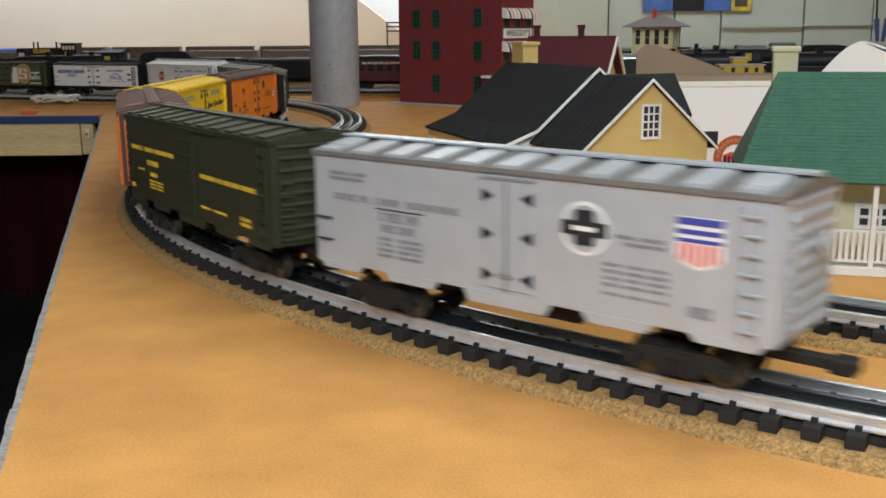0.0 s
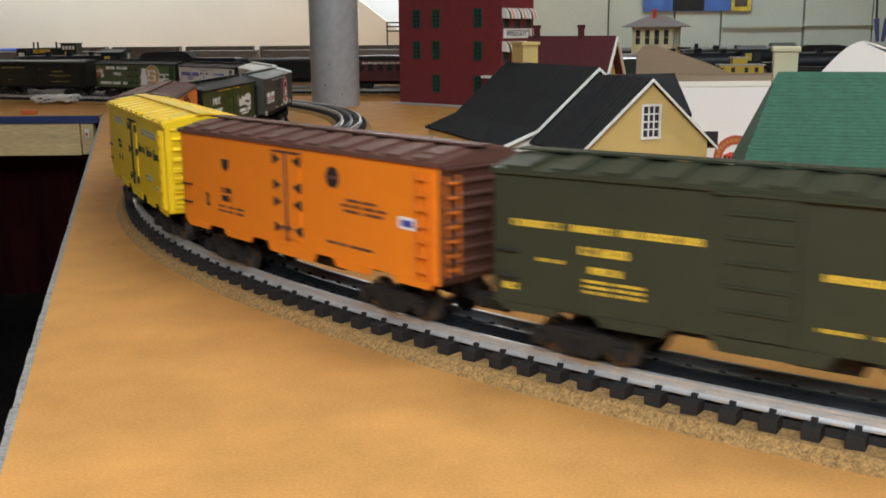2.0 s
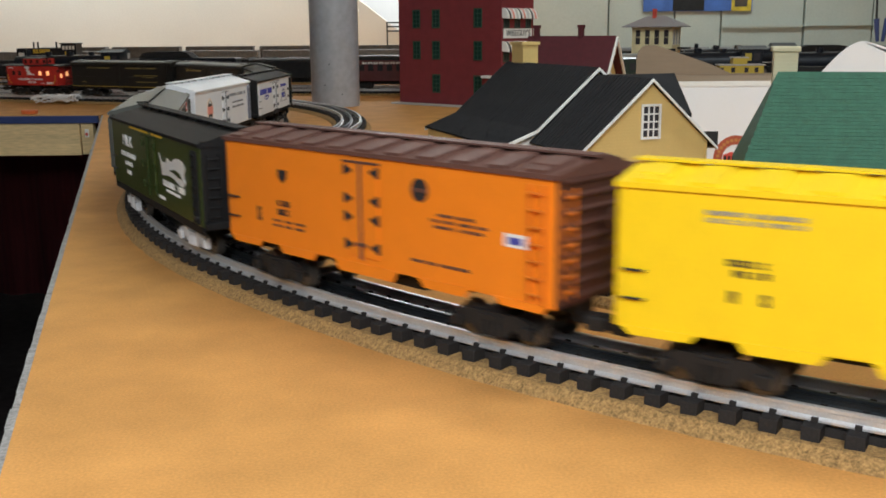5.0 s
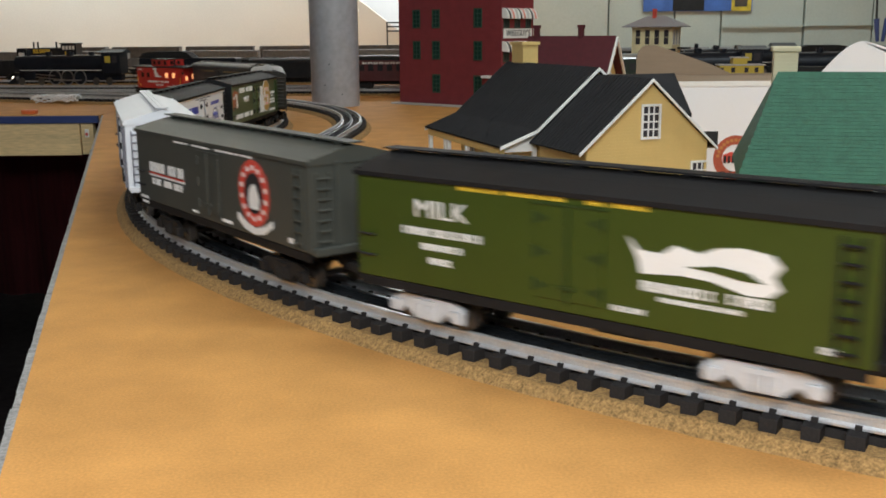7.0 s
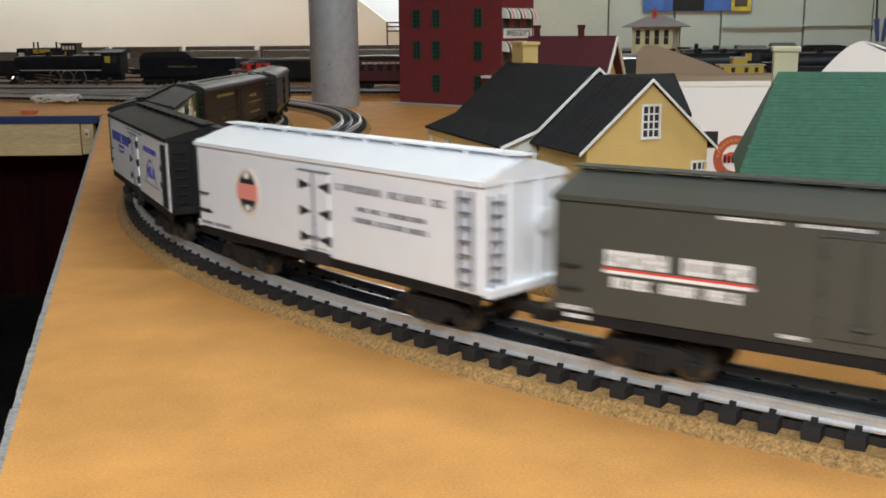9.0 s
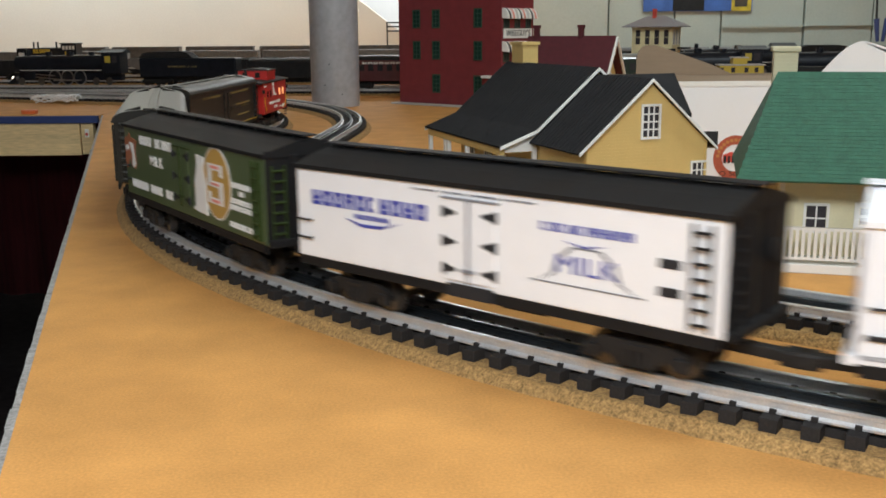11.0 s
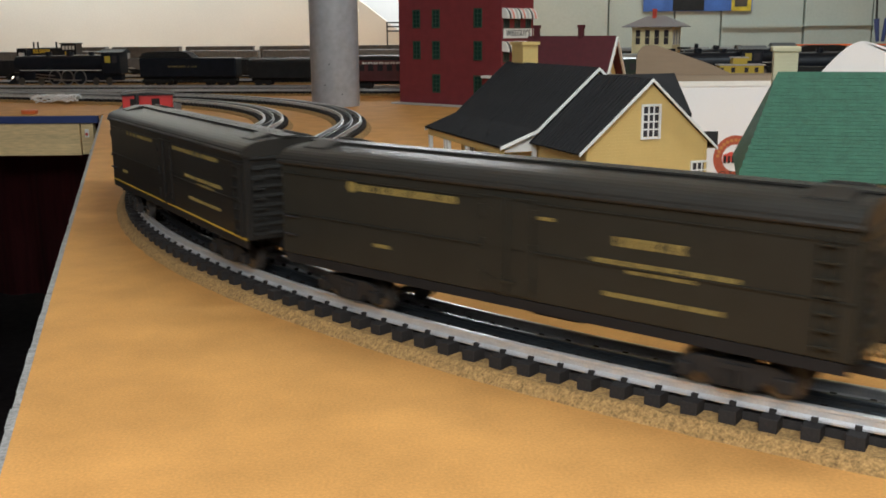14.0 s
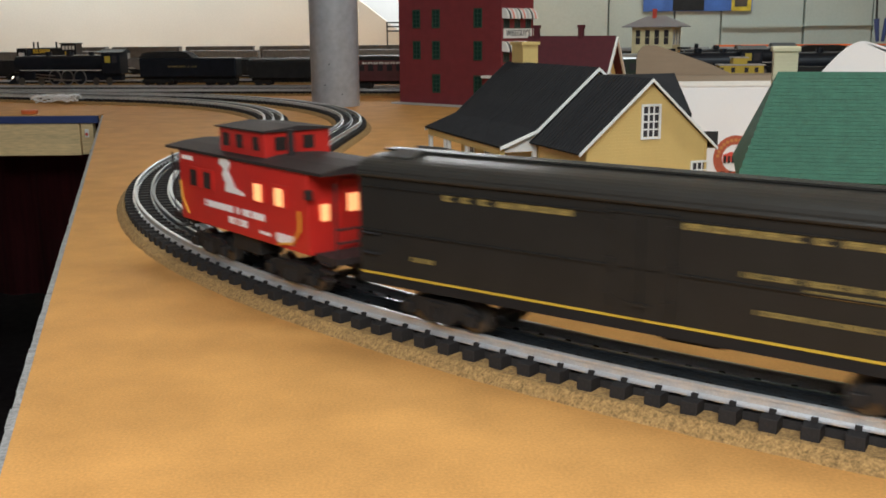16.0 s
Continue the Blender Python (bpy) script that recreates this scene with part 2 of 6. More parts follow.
part("fascia", trim_strip([(edge_at(-0.6) + 0.012, -0.6), (edge_at(-0.6) + 0.03, -0.6), (edge_at(2.18) + 0.03, 2.18), (edge_at(2.18) + 0.012, 2.18)], TT - 0.11, TT - 0.0135), black_paint, main_table)
for x, y in ((0.4, -0.4), (0.5, 1.9), (3.3, -0.4), (3.3, 4.8)):
    part("leg", box(bmesh.new(), x, x + 0.07, y, y + 0.07, 0, TT - 0.012), pine, main_table)

back_table = thing("layout_table", pose(0, 0, 0), "fibreboard layout table with a knotty pine fascia", "table", kind="structure")
part("table_top", trim_strip([(-3.9, 2.19), (edge_at(2.19) - 0.006, 2.19), (edge_at(2.21) - 0.003, 2.21), (edge_at(2.21) - 0.003, 5.5), (-3.9, 5.5)], TT - 0.012, TT - 0.001), board_tan, back_table)
part("edge_band", box(bmesh.new(), -3.9, edge_at(2.19) - 0.008, 2.178, 2.189, TT - 0.0175, TT - 0.002), blue_tape, back_table, "dark blue edge band")
part("fascia", box(bmesh.new(), -3.9, -0.801, 2.181, 2.20, TT - 0.089, TT - 0.0185, 0.001), pine, back_table, "knotty pine plank")
part("fascia", box(bmesh.new(), -0.798, -0.771, 2.183, 2.202, TT - 0.087, TT - 0.0185, 0.001), pine, back_table, "short pine block")
for x in (-3.6, -2.4):
    part("leg", box(bmesh.new(), x, x + 0.07, 2.30, 2.37, 0, TT - 0.012), pine, back_table)
bm = bmesh.new()
pts = []
for i in range(160):
    x = -3.8 + i * (3.05 / 159)
    pts.append((x, 2.42 + 0.012 * math.sin(i * 1.1) + 0.006 * math.sin(i * 0.37)))
drape = thing("drape", pose(0, 0, 0), "dark maroon cloth drape hanging under the layout", "drape")
for a in range(0, 160, 32):
    run = pts[a:a + 33]
    bm = bmesh.new()
    lo = [bm.verts.new((x, y, 0.48)) for x, y in run]
    hi = [bm.verts.new((x, y, 0.925)) for x, y in run]
    for i in range(len(run) - 1):
        bm.faces.new((lo[i], lo[i + 1], hi[i + 1], hi[i]))
    bmesh.ops.solidify(bm, geom=bm.faces[:], thickness=0.004)
    part("cloth_panel", bm, maroon_cloth, drape, smooth=True)

# steel column through the table
column = thing("steel_column", pose(-0.2562, 2.405, 0), "scuffed grey painted round steel column", "column", kind="structure")
bm = bmesh.new()
bmesh.ops.create_cone(bm, cap_ends=True, segments=48, radius1=0.0578, radius2=0.0578, depth=2.62, matrix=Matrix.Translation((0, 0, 1.31)))
part("shaft", bm, steel_grey, column, smooth=True)
bm = bmesh.new()
for a, z in ((-1.9, TT + 0.052), (-1.7, TT + 0.10), (-1.2, TT + 0.03)):
    rod(bm, (0.0568 * math.cos(a), 0.0568 * math.sin(a), z), (0.0586 * math.cos(a), 0.0586 * math.sin(a), z), 0.0016)
part("scuff", bm, black_paint, column, "small dark chips in the paint")

# plain riser plate beside the column, the pale kerb under the brick building
pale_card = surf("pale_grey_card", (0.42, 0.41, 0.40), 0.8, var=0.1)


# ---- tracks ----
def sweep(bm, place, s0, s1, step, section):
    """A closed section of (offset, height) pairs pushed along place(s, d) -> xy."""
    n = max(2, int(round((s1 - s0) / step)) + 1)
    rings = []
    for i in range(n):
        s = s0 + (s1 - s0) * i / (n - 1)
        rings.append([bm.verts.new((*place(s, d), z)) for d, z in section])
    k = len(section)
    for a, b in zip(rings, rings[1:]):
        for j in range(k):
            bm.faces.new((a[j], b[j], b[(j + 1) % k], a[(j + 1) % k]))
    bm.faces.new(rings[0][::-1])
    bm.faces.new(rings[-1])
    bmesh.ops.recalc_face_normals(bm, faces=bm.faces[:])
    return bm


def rail_section(d):
    h = RT
    return [(d - 0.0032, h - 0.0062), (d - 0.0032, h - 0.0054), (d - 0.0008, h - 0.0046), (d - 0.0008, h - 0.0022), (d - 0.0015, h - 0.0016),
            (d - 0.0015, h - 0.0004), (d - 0.0009, h), (d + 0.0009, h), (d + 0.0015, h - 0.0004), (d + 0.0015, h - 0.0016), (d + 0.0008, h - 0.0022),
            (d + 0.0008, h - 0.0046), (d + 0.0032, h - 0.0054), (d + 0.0032, h - 0.0062)]


def tie_mesh():
    bm = bmesh.new()
    box(bm, -0.0040, 0.0040, -0.0277, 0.0277, RT - 0.0128, RT - 0.0062, 0.0005)
    for d in (-0.0172, 0.0, 0.0172):
        for e in (-0.0034, 0.0034):
            box(bm, -0.0014, 0.0014, d + e - 0.0009, d + e + 0.0009, RT - 0.0063, RT - 0.0042)
    return mesh_of("tie", bm, tie_black)


TIE = tie_mesh()
PITCH = 0.01715


def lay_track(place, s0, s1, p0, p1, label):
    """place(s, d) -> xy, heading; ties between p0 and p1 are single parts."""
    t = thing("track", pose(0, 0, 0), label, "model track", kind="structure")
    xy = lambda s, d: place(s, d)[0]
    bm = bmesh.new()
    n = int((s1 - s0) / 0.008)
    sec = [(-0.0362, TT), (-0.0350, TT + 0.0020), (-0.0308, TT + 0.0056), (0.0308, TT + 0.0056), (0.0350, TT + 0.0020), (0.0362, TT)]
    rings = []
    for i in range(n + 1):
        s = s0 + (s1 - s0) * i / n
        ring = []
        for j, (d, z) in enumerate(sec):
            q = xy(s, d + 0.0010 * noise.noise((s * 70, d * 300, 3.1)))
            ring.append(bm.verts.new((*q, z + (0.0009 * noise.noise((s * 160, d * 500, 7.7)) if 0 < j < 5 else 0))))
        rings.append(ring)
    for a, b in zip(rings, rings[1:]):
        for j in range(5):
            bm.faces.new((a[j], b[j], b[j + 1], a[j + 1]))
    bmesh.ops.recalc_face_normals(bm, faces=bm.faces[:])
    part("roadbed", bm, cork, t, "speckled brown cork roadbed")
    for d, m in ((-0.0172, rail_steel), (0.0, rail_dark), (0.0172, rail_steel)):
        part("rail", sweep(bmesh.new(), xy, s0, s1, 0.012, rail_section(d)), m, t, "blackened centre rail" if d == 0 else "bright steel rail")
    # black strip under each outer rail: joins the ties, darkens their shaded gaps
    for d in (-0.0172, 0.0172):
        web = [(d - 0.0016, RT - 0.0126), (d - 0.0016, RT - 0.0085), (d + 0.0016, RT - 0.0085), (d + 0.0016, RT - 0.0126)]
        part("tie_web", sweep(bmesh.new(), xy, s0, s1, 0.012, web), tie_black, t)
    rest = bmesh.new()
    k = int((s1 - s0) / PITCH)
    first = s0 + (1.2246 - s0) % PITCH
    for i in range(k):
        s = first + i * PITCH
        q, h = place(s, 0)
        m = Matrix.Translation((*q, 0)) @ Matrix.Rotation(h, 4, "Z")
        if p0 <= s <= p1:
            share("tie", TIE, t, m)
        else:
            c, sn = math.cos(h), math.sin(h)
            v = [rest.verts.new((q.x + a * c - b * sn, q.y + a * sn + b * c, z)) for a in (-0.0040, 0.0040) for b in (-0.0277, 0.0277) for z in (RT - 0.0128, RT - 0.0062)]
            for f in ((0, 1, 3, 2), (4, 6, 7, 5), (0, 4, 5, 1), (2, 3, 7, 6), (1, 5, 7, 3)):
                rest.faces.new([v[x] for x in f])
    if rest.verts:
        tagged(part("ties", rest, tie_black, t), kind="stuff")
    else:
        rest.free()
    return t


def straight(x0, y0, x1, y1):
    a, b = Vector((x0, y0)), Vector((x1, y1))
    u = (b - a).normalized()
    return (lambda s, d: (a + u * s + d * Vector((-u.y, u.x)), math.atan2(u.y, u.x))), (b - a).length


lay_track(beside, -3.7, 4.1, -1.3, 1.85, "curved three-rail model track with black ties on cork")
lay_track(lambda s, d: beside(s, inner_gap(s) + d), -3.7, 2.6, -1.0, 1.9, "inner curved three-rail model track on cork")
ROLLING = []        # (thing, rows) of what moves besides the train

# ---- far room: soffit, partition, posters ----
bm = bmesh.new()
prism(bm, [(-2.9, RT - 0.25), (-2.9, RT + 1.62), (-1.71, RT + 1.62), (-0.447, RT + 0.327), (-0.233, RT + 0.160), (-0.233, RT - 0.25)], 5.55, 5.62, "Y")
solid("stair_soffit", bm, wall_beige, "plain beige sloping stair side", "wall", "structure")
bm = bmesh.new()
for z in (0.160, 0.183, 0.205):
    rod(bm, (-0.30, 5.50, RT + z), (-0.12, 5.50, RT + z), 0.004, 8)
for x in (-0.295, -0.21, -0.125):
    rod(bm, (x, 5.50, RT - 0.2), (x, 5.50, RT + 0.205), 0.004, 8)
solid("hand_rail", bm, black_paint, "small dark metal hand rail at the stair foot", "rail")
part_wall = thing("wall_partition", pose(0, 0, 0), "grey-green folding partition wall with narrow seams", "wall", kind="structure")
xs = [0.40, 0.93, 1.30, 1.56, 2.02, 2.40, 2.9, 3.5, 4.4]
for a, b in zip(xs, xs[1:]):
    part("panel", box(bmesh.new(), a + 0.004, b - 0.004, 5.62 + (0.012 if int(a * 10) % 2 else 0.0), 5.70, 0, 2.62, 0.003), wall_grey, part_wall)
part("rail", box(bmesh.new(), 1.56, 2.4, 5.60, 5.62, RT + 0.17, RT + 0.176), wall_grey, part_wall)
part("backing", box(bmesh.new(), 0.40, 4.45, 5.70, 5.76, 0, 2.62), wall_grey, part_wall)
poster = thing("poster", pose(1.375, 5.615, RT + 0.475), "blue poster with dark pictures and a yellow corner", "poster", kind="")
for nm, x0, x1, z0, z1, m, o in (("sheet", -0.22, 0.30, -0.19, 0.2, surf("blue_poster_print", (0.05, 0.13, 0.42), 0.5, var=0.5, scale=12), 0), ("picture", -0.08, 0.07, -0.187, 0.15, black_paint, 1), ("picture", 0.20, 0.295, -0.19, 0.1, surf("yellow_poster_print", (0.55, 0.42, 0.04), 0.5, var=0.5, scale=20), 1),
                                ("picture", 0.215, 0.275, -0.17, 0.0, surf("dark_poster_print", (0.06, 0.05, 0.04), 0.5, var=0.6, scale=40), 2)):
    part(nm, box(bmesh.new(), x0, x1, -0.003 - 0.002 * o, 0.004 - 0.002 * o, z0, z1), m, poster)
poster.scale = (1.16, 1, 1.16)
cab = thing("hanging_cable", pose(0, 0, 0), "pair of dark blue hanging cables with plugs", "cable")
for x0, x1 in ((2.10, 2.145), (2.225, 2.17)):
    bm = bmesh.new()
    rod(bm, (x0 - (x1 - x0), 4.95, 2.62), (x1 - (x1 - x0) * 0.28, 4.95, RT + 0.20), 0.006, 8)
    c = part("cord", bm, black_paint, cab)
    bm = bmesh.new()
    rod(bm, (x1 - (x1 - x0) * 0.28, 4.95, RT + 0.20), (x1, 4.95, RT + 0.09), 0.014, 10, 0.008)
    part("plug", bm, blue_tape, c)
for (x0, y0, x1, y1) in ((-3.6, 2.79 + 0.10 * 3.6, 3.3, 2.79 - 0.10 * 3.3), (-3.6, 2.96 + 0.145 * 3.6, 3.3, 2.96 - 0.145 * 3.3), (-3.6, 3.66, 3.4, 3.24), (-3.6, 3.98, 3.4, 3.75), (-3.6, 4.40, 3.4, 4.2), (-3.6, 4.82, 3.4, 4.7), (-3.6, 5.16, 3.4, 5.1)):
    f, n = straight(x0, y0, x1, y1)
    lay_track(f, 0, n, 9, 9, "straight three-rail model yard track")


# ---- small parts of model buildings ----
trim_white = surf("white_trim_paint", (0.80, 0.79, 0.75), 0.55, var=0.05)
dark_glass = surf("dark_model_window_glass", (0.05, 0.045, 0.05), 0.2, var=0.3, bump=0)


def model_window(parent, at, w, h, cols, rows, frame_mat=trim_white, t=0.0011, pane_mat=dark_glass, edge=None):
    """A small window facing its own -Y; its frame, its glazing bars and each pane."""
    e = edge or w * 0.10
    bm = bmesh.new()
    box(bm, -w / 2, w / 2, -t, 0.0004, -h / 2, -h / 2 + e)
    box(bm, -w / 2, w / 2, -t, 0.0004, h / 2 - e, h / 2)
    box(bm, -w / 2, -w / 2 + e, -t, 0.0004, -h / 2 + e, h / 2 - e)
    box(bm, w / 2 - e, w / 2, -t, 0.0004, -h / 2 + e, h / 2 - e)
    g = e * 0.62
    for i in range(1, cols):
        x = -w / 2 + e + (w - 2 * e) * i / cols
        box(bm, x - g / 2, x + g / 2, -t * 0.85, 0.0004, -h / 2 + e, h / 2 - e)
    for j in range(1, rows):
        z = -h / 2 + e + (h - 2 * e) * j / rows
        box(bm, -w / 2 + e, w / 2 - e, -t * 0.8, 0.0004, z - g / 2, z + g / 2)
    win = part("window", bm, frame_mat, parent, at=at)
    for i in range(cols):
        for j in range(rows):
            x0, x1 = -w / 2 + e + (w - 2 * e) * i / cols, -w / 2 + e + (w - 2 * e) * (i + 1) / cols
            z0, z1 = -h / 2 + e + (h - 2 * e) * j / rows, -h / 2 + e + (h - 2 * e) * (j + 1) / rows
            part("pane", box(bmesh.new(), x0 + g * 0.3, x1 - g * 0.3, -t * 0.35, 0.0002, z0 + g * 0.3, z1 - g * 0.3), pane_mat, win)
    return win


# ---- red brick building ----
brick_red = boarded("dark_red_brick_paint", (0.190, 0.024, 0.030), 0.0016, "Z", 0.7, 0.18, 0.4)
green_frame = surf("dark_green_window_paint", (0.012, 0.060, 0.035), 0.5)
green_pane = surf("green_tinted_pane", (0.014, 0.04, 0.032), 0.25, bump=0)
b = thing("brick_building", pose(-0.1040, 2.4697, TT, 0, 0, -40.86), "dark red brick model building with green windows and awnings", "model building")
BH = 0.285
part("wall", box(bmesh.new(), 0, 0.254, 0, 0.119, 0.003, BH, 0.0008), brick_red, b)
part("roof", box(bmesh.new(), 0.003, 0.251, 0.003, 0.116, BH, BH + 0.004), black_paint, b)
part("cornice", box(bmesh.new(), -0.004, 0.258, -0.004, 0.123, BH - 0.016, BH - 0.004, 0.002), brick_red, b)
part("plinth", box(bmesh.new(), -0.006, 0.262, -0.024, 0.126, 0, 0.003, 0.0006), pale_card, b, "pale grey base")
for z in (0.044, 0.110, 0.172, 0.235):
    for u in (0.047, 0.097, 0.199):
        if z < 0.05 and u < 0.05:
            continue
        model_window(b, pose(u, 0, z), 0.0195, 0.037, 2, 4, green_frame, 0.0012, green_pane)
for z in (0.128, 0.190):
    for v in (0.0165, 0.0565, 0.098):
        model_window(b, pose(0.254, v, z - 0.026, 0, 0, 90), 0.020, 0.026, 2, 2, green_frame)
        base = None
        for k in range(5):
            bm = bmesh.new()
            sec = [(0.254, z)] + [(0.254 + 0.014 * math.sin(a), z - 0.020 + 0.020 * math.cos(a)) for a in [math.pi / 2 * j / 6 for j in range(7)]] + [(0.254, z - 0.019)]
            y0 = v - 0.0155 + k * 0.0062
            prism(bm, sec[1:], y0, y0 + 0.0062, "Y")
            m = trim_white if k % 2 == 0 else (black_ink if k == 1 else salmon_ink)
            if base is None:
                base = part("awning", bm, m, b, "white striped cloth awning")
            else:
                part("stripe", bm, m, base)
sg = part("sign_board", box(bmesh.new(), 0.2545, 0.2565, 0.005, 0.109, 0.1335, 0.1515), trim_white, b, "white sign board with black letters")
words("lettering", "WISEGUY'S", 0.017, sg, black_ink, Matrix.Translation((0.2568, 0.057, 0.1425)) @ Matrix.Rotation(math.pi / 2, 4, "Z") @ Matrix.Rotation(math.pi / 2, 4, "X"), 0.090)
part("door_canopy", box(bmesh.new(), 0.215, 0.250, -0.014, 0.0, 0.058, 0.063), trim_white, b)
part("step", box(bmesh.new(), 0.195, 0.225, -0.020, 0.0, 0.003, 0.013, 0.002), trim_white, b)

b.scale = (1.247, 1.02, 1.18)
# ---- yellow house with a porch ----
clap_yellow = boarded("yellow_clapboard", (0.70, 0.50, 0.185), 0.0024, "Z", 0.6, 0.06, 0.5)
seam_black = boarded("black_seamed_roof", (0.020, 0.0195, 0.021), 0.0052, "Y", 0.85, 0.3, 0.8)
hs = thing("yellow_house", pose(0.1064, 0.7256, TT, 0, 0, 19.14), "yellow clapboard model house with black roofs and white trim", "model house")
# wing: gable wall towards the line
prism(bm := bmesh.new(), [(0, 0), (0.1025, 0), (0.1025, 0.0885), (0.0507, 0.1345), (0, 0.0885)], 0, 0.081, "Y")
part("wall", bm, clap_yellow, hs)


def roof_pair(parent, pts, y0, y1, t, material, name="roof"):
    """Roof slabs over a bent line of (x, z) points."""
    for (xa, za), (xb, zb) in zip(pts, pts[1:]):
        dx, dz = xb - xa, zb - za
        l = math.hypot(dx, dz)
        nx, nz = -dz / l * t, dx / l * t
        if nz < 0:
            nx, nz = -nx, -nz
        part(name, prism(bmesh.new(), [(xa, za), (xb, zb), (xb + nx, zb + nz), (xa + nx, za + nz)], y0, y1, "Y"), material, parent)


def barge(parent, pts, y0, y1, drop, material):
    for (xa, za), (xb, zb) in zip(pts, pts[1:]):
        part("barge_board", prism(bmesh.new(), [(xa, za - drop), (xb, zb - drop), (xb, zb + 0.0012), (xa, za + 0.0012)], y0, y1, "Y"), material, parent)


W_L, W_A, W_R = (-0.0081, 0.0830), (0.0507, 0.1355), (0.1085, 0.0830)
roof_pair(hs, [W_L, W_A], -0.004, 0.081, 0.0016, seam_black)
roof_pair(hs, [W_A, W_R], -0.004, 0.081, 0.0016, seam_black)
barge(hs, [W_L, W_A], -0.0058, -0.0042, 0.0009, trim_white)
barge(hs, [W_A, W_R], -0.0058, -0.0042, 0.0009, trim_white)
model_window(hs, pose(0.0527, 0, 0.1050), 0.0165, 0.0260, 3, 4)
model_window(hs, pose(0.0962, 0, 0.061), 0.0155, 0.026, 3, 4)
model_window(hs, pose(0.028, 0, 0.045), 0.0155, 0.026, 3, 4)
for x in (0.0005, 0.1000):
    part("corner_board", box(bmesh.new(), x, x + 0.002, -0.0008, 0.001, 0, 0.087), clap_yellow, hs)


def seams(parent, a, c, y0, y1, pitch, t=0.0016, up=0.0006):
    (xa, za), (xb, zb) = a, c
    l = math.hypot(xb - xa, zb - za)
    nx, nz = -(zb - za) / l, (xb - xa) / l
    if nz < 0:
        nx, nz = -nx, -nz
    me = mesh_of("roof_seam", prism(bmesh.new(), [(xa + nx * t, za + nz * t), (xb + nx * t, zb + nz * t), (xb + nx * (t + up), zb + nz * (t + up)), (xa + nx * (t + up), za + nz * (t + up))], 0, 0.0008, "Y"), seam_black)
    for k in range(int((y1 - y0) / pitch)):
        share("roof_seam", me, parent, pose(0, y0 + (k + 0.5) * pitch, 0))


seams(hs, W_L, W_A, -0.004, 0.080, 0.0056)
# main house behind it
prism(bm := bmesh.new(), [(0, 0), (0.105, 0), (0.105, 0.093), (0.0505, 0.1395), (0, 0.0935)], 0.083, 0.263, "Y")
part("wall", bm, clap_yellow, hs)
M_P, M_K, M_A, M_R = (-0.0355, 0.0805), (-0.0035, 0.0928), (0.0505, 0.1410), (0.110, 0.0895)
for a, c in ((M_P, M_K), (M_K, M_A), (M_A, M_R)):
    roof_pair(hs, [a, c], 0.079, 0.267, 0.0018, seam_black)
    barge(hs, [a, c], 0.0768, 0.0788, 0.0012, trim_white)
    barge(hs, [a, c], 0.2672, 0.269, 0.0024, trim_white)
seams(hs, M_K, M_A, 0.079, 0.267, 0.0056, 0.0018)
seams(hs, M_P, M_K, 0.079, 0.267, 0.0056, 0.0018)
part("porch_floor", box(bmesh.new(), -0.034, 0, 0.083, 0.263, 0, 0.012), trim_white, hs)
for v in (0.086, 0.162, 0.210, 0.218, 0.262):
    part("porch_post", box(bmesh.new(), -0.0335, -0.0300, v - 0.0018, v + 0.0018, 0.012, 0.0805), trim_white, hs)
part("porch_beam", box(bmesh.new(), -0.0338, -0.0296, 0.083, 0.263, 0.0745, 0.0800), clap_yellow, hs)
prism(bm := bmesh.new(), [(-0.033, 0.0765), (-0.002, 0.0765), (-0.002, 0.0930)], 0.0832, 0.0848, "Y")
part("porch_gable", bm, trim_white, hs)
part("corner_post", box(bmesh.new(), -0.0045, -0.0012, 0.0834, 0.0868, 0, 0.0800), trim_white, hs)
for v in (0.126, 0.158, 0.192, 0.235):
    model_window(hs, pose(0, v, 0.052, 0, 0, -90), 0.017, 0.028, 3, 2)
ch = part("chimney", box(bmesh.new(), 0.0485, 0.0640, 0.226, 0.252, 0.10, 0.1585), clap_yellow, hs, "pale yellow boxed chimney")
part("chimney_cap", box(bmesh.new(), 0.0470, 0.0655, 0.2245, 0.2535, 0.1585, 0.1613), clap_yellow, ch)

# rear ell with its ridge square to the main one
prism(bm := bmesh.new(), [(0.122, 0), (0.178, 0), (0.178, 0.098), (0.150, 0.1285), (0.122, 0.098)], 0.1052, 0.160, "X")
part("wall", bm, clap_yellow, hs)
for sg in (-1, 1):
    bm = bmesh.new()
    prism(bm, [(0.150 + sg * 0.031, 0.0965), (0.150, 0.1310), (0.150, 0.1328), (0.150 + sg * 0.031, 0.0983)], 0.060, 0.1640, "X")
    part("roof", bm, seam_black, hs)
    part("barge_board", prism(bmesh.new(), [(0.150 + sg * 0.031, 0.0950), (0.150, 0.1295), (0.150, 0.1330), (0.150 + sg * 0.031, 0.0985)], 0.1642, 0.1658, "X"), seam_black, hs)
hs.scale = (1.014, 1.014, 1.012)
# ---- house with a green shingle roof and porch ----
shingle = surf("green_shingle", (0.026, 0.105, 0.062), 0.75, var=0.25, scale=150, bump=0.3)
cream_clap = boarded("cream_clapboard", (0.72, 0.66, 0.44), 0.0028, "Z", 0.6, 0.05, 0.5)
gh = thing("green_roof_house", pose(0.2170, 0.7066, TT, 0, 0, -15.06), "cream model house with green shingle roof and white porch", "model house")
GW = 0.19
part("wall", box(bmesh.new(), 0.030, GW, 0.034, 0.145, 0, 0.071), cream_clap, gh)
part("porch_floor", box(bmesh.new(), 0, GW, 0, 0.034, 0, 0.0065, 0.0005), trim_white, gh, "white porch floor")
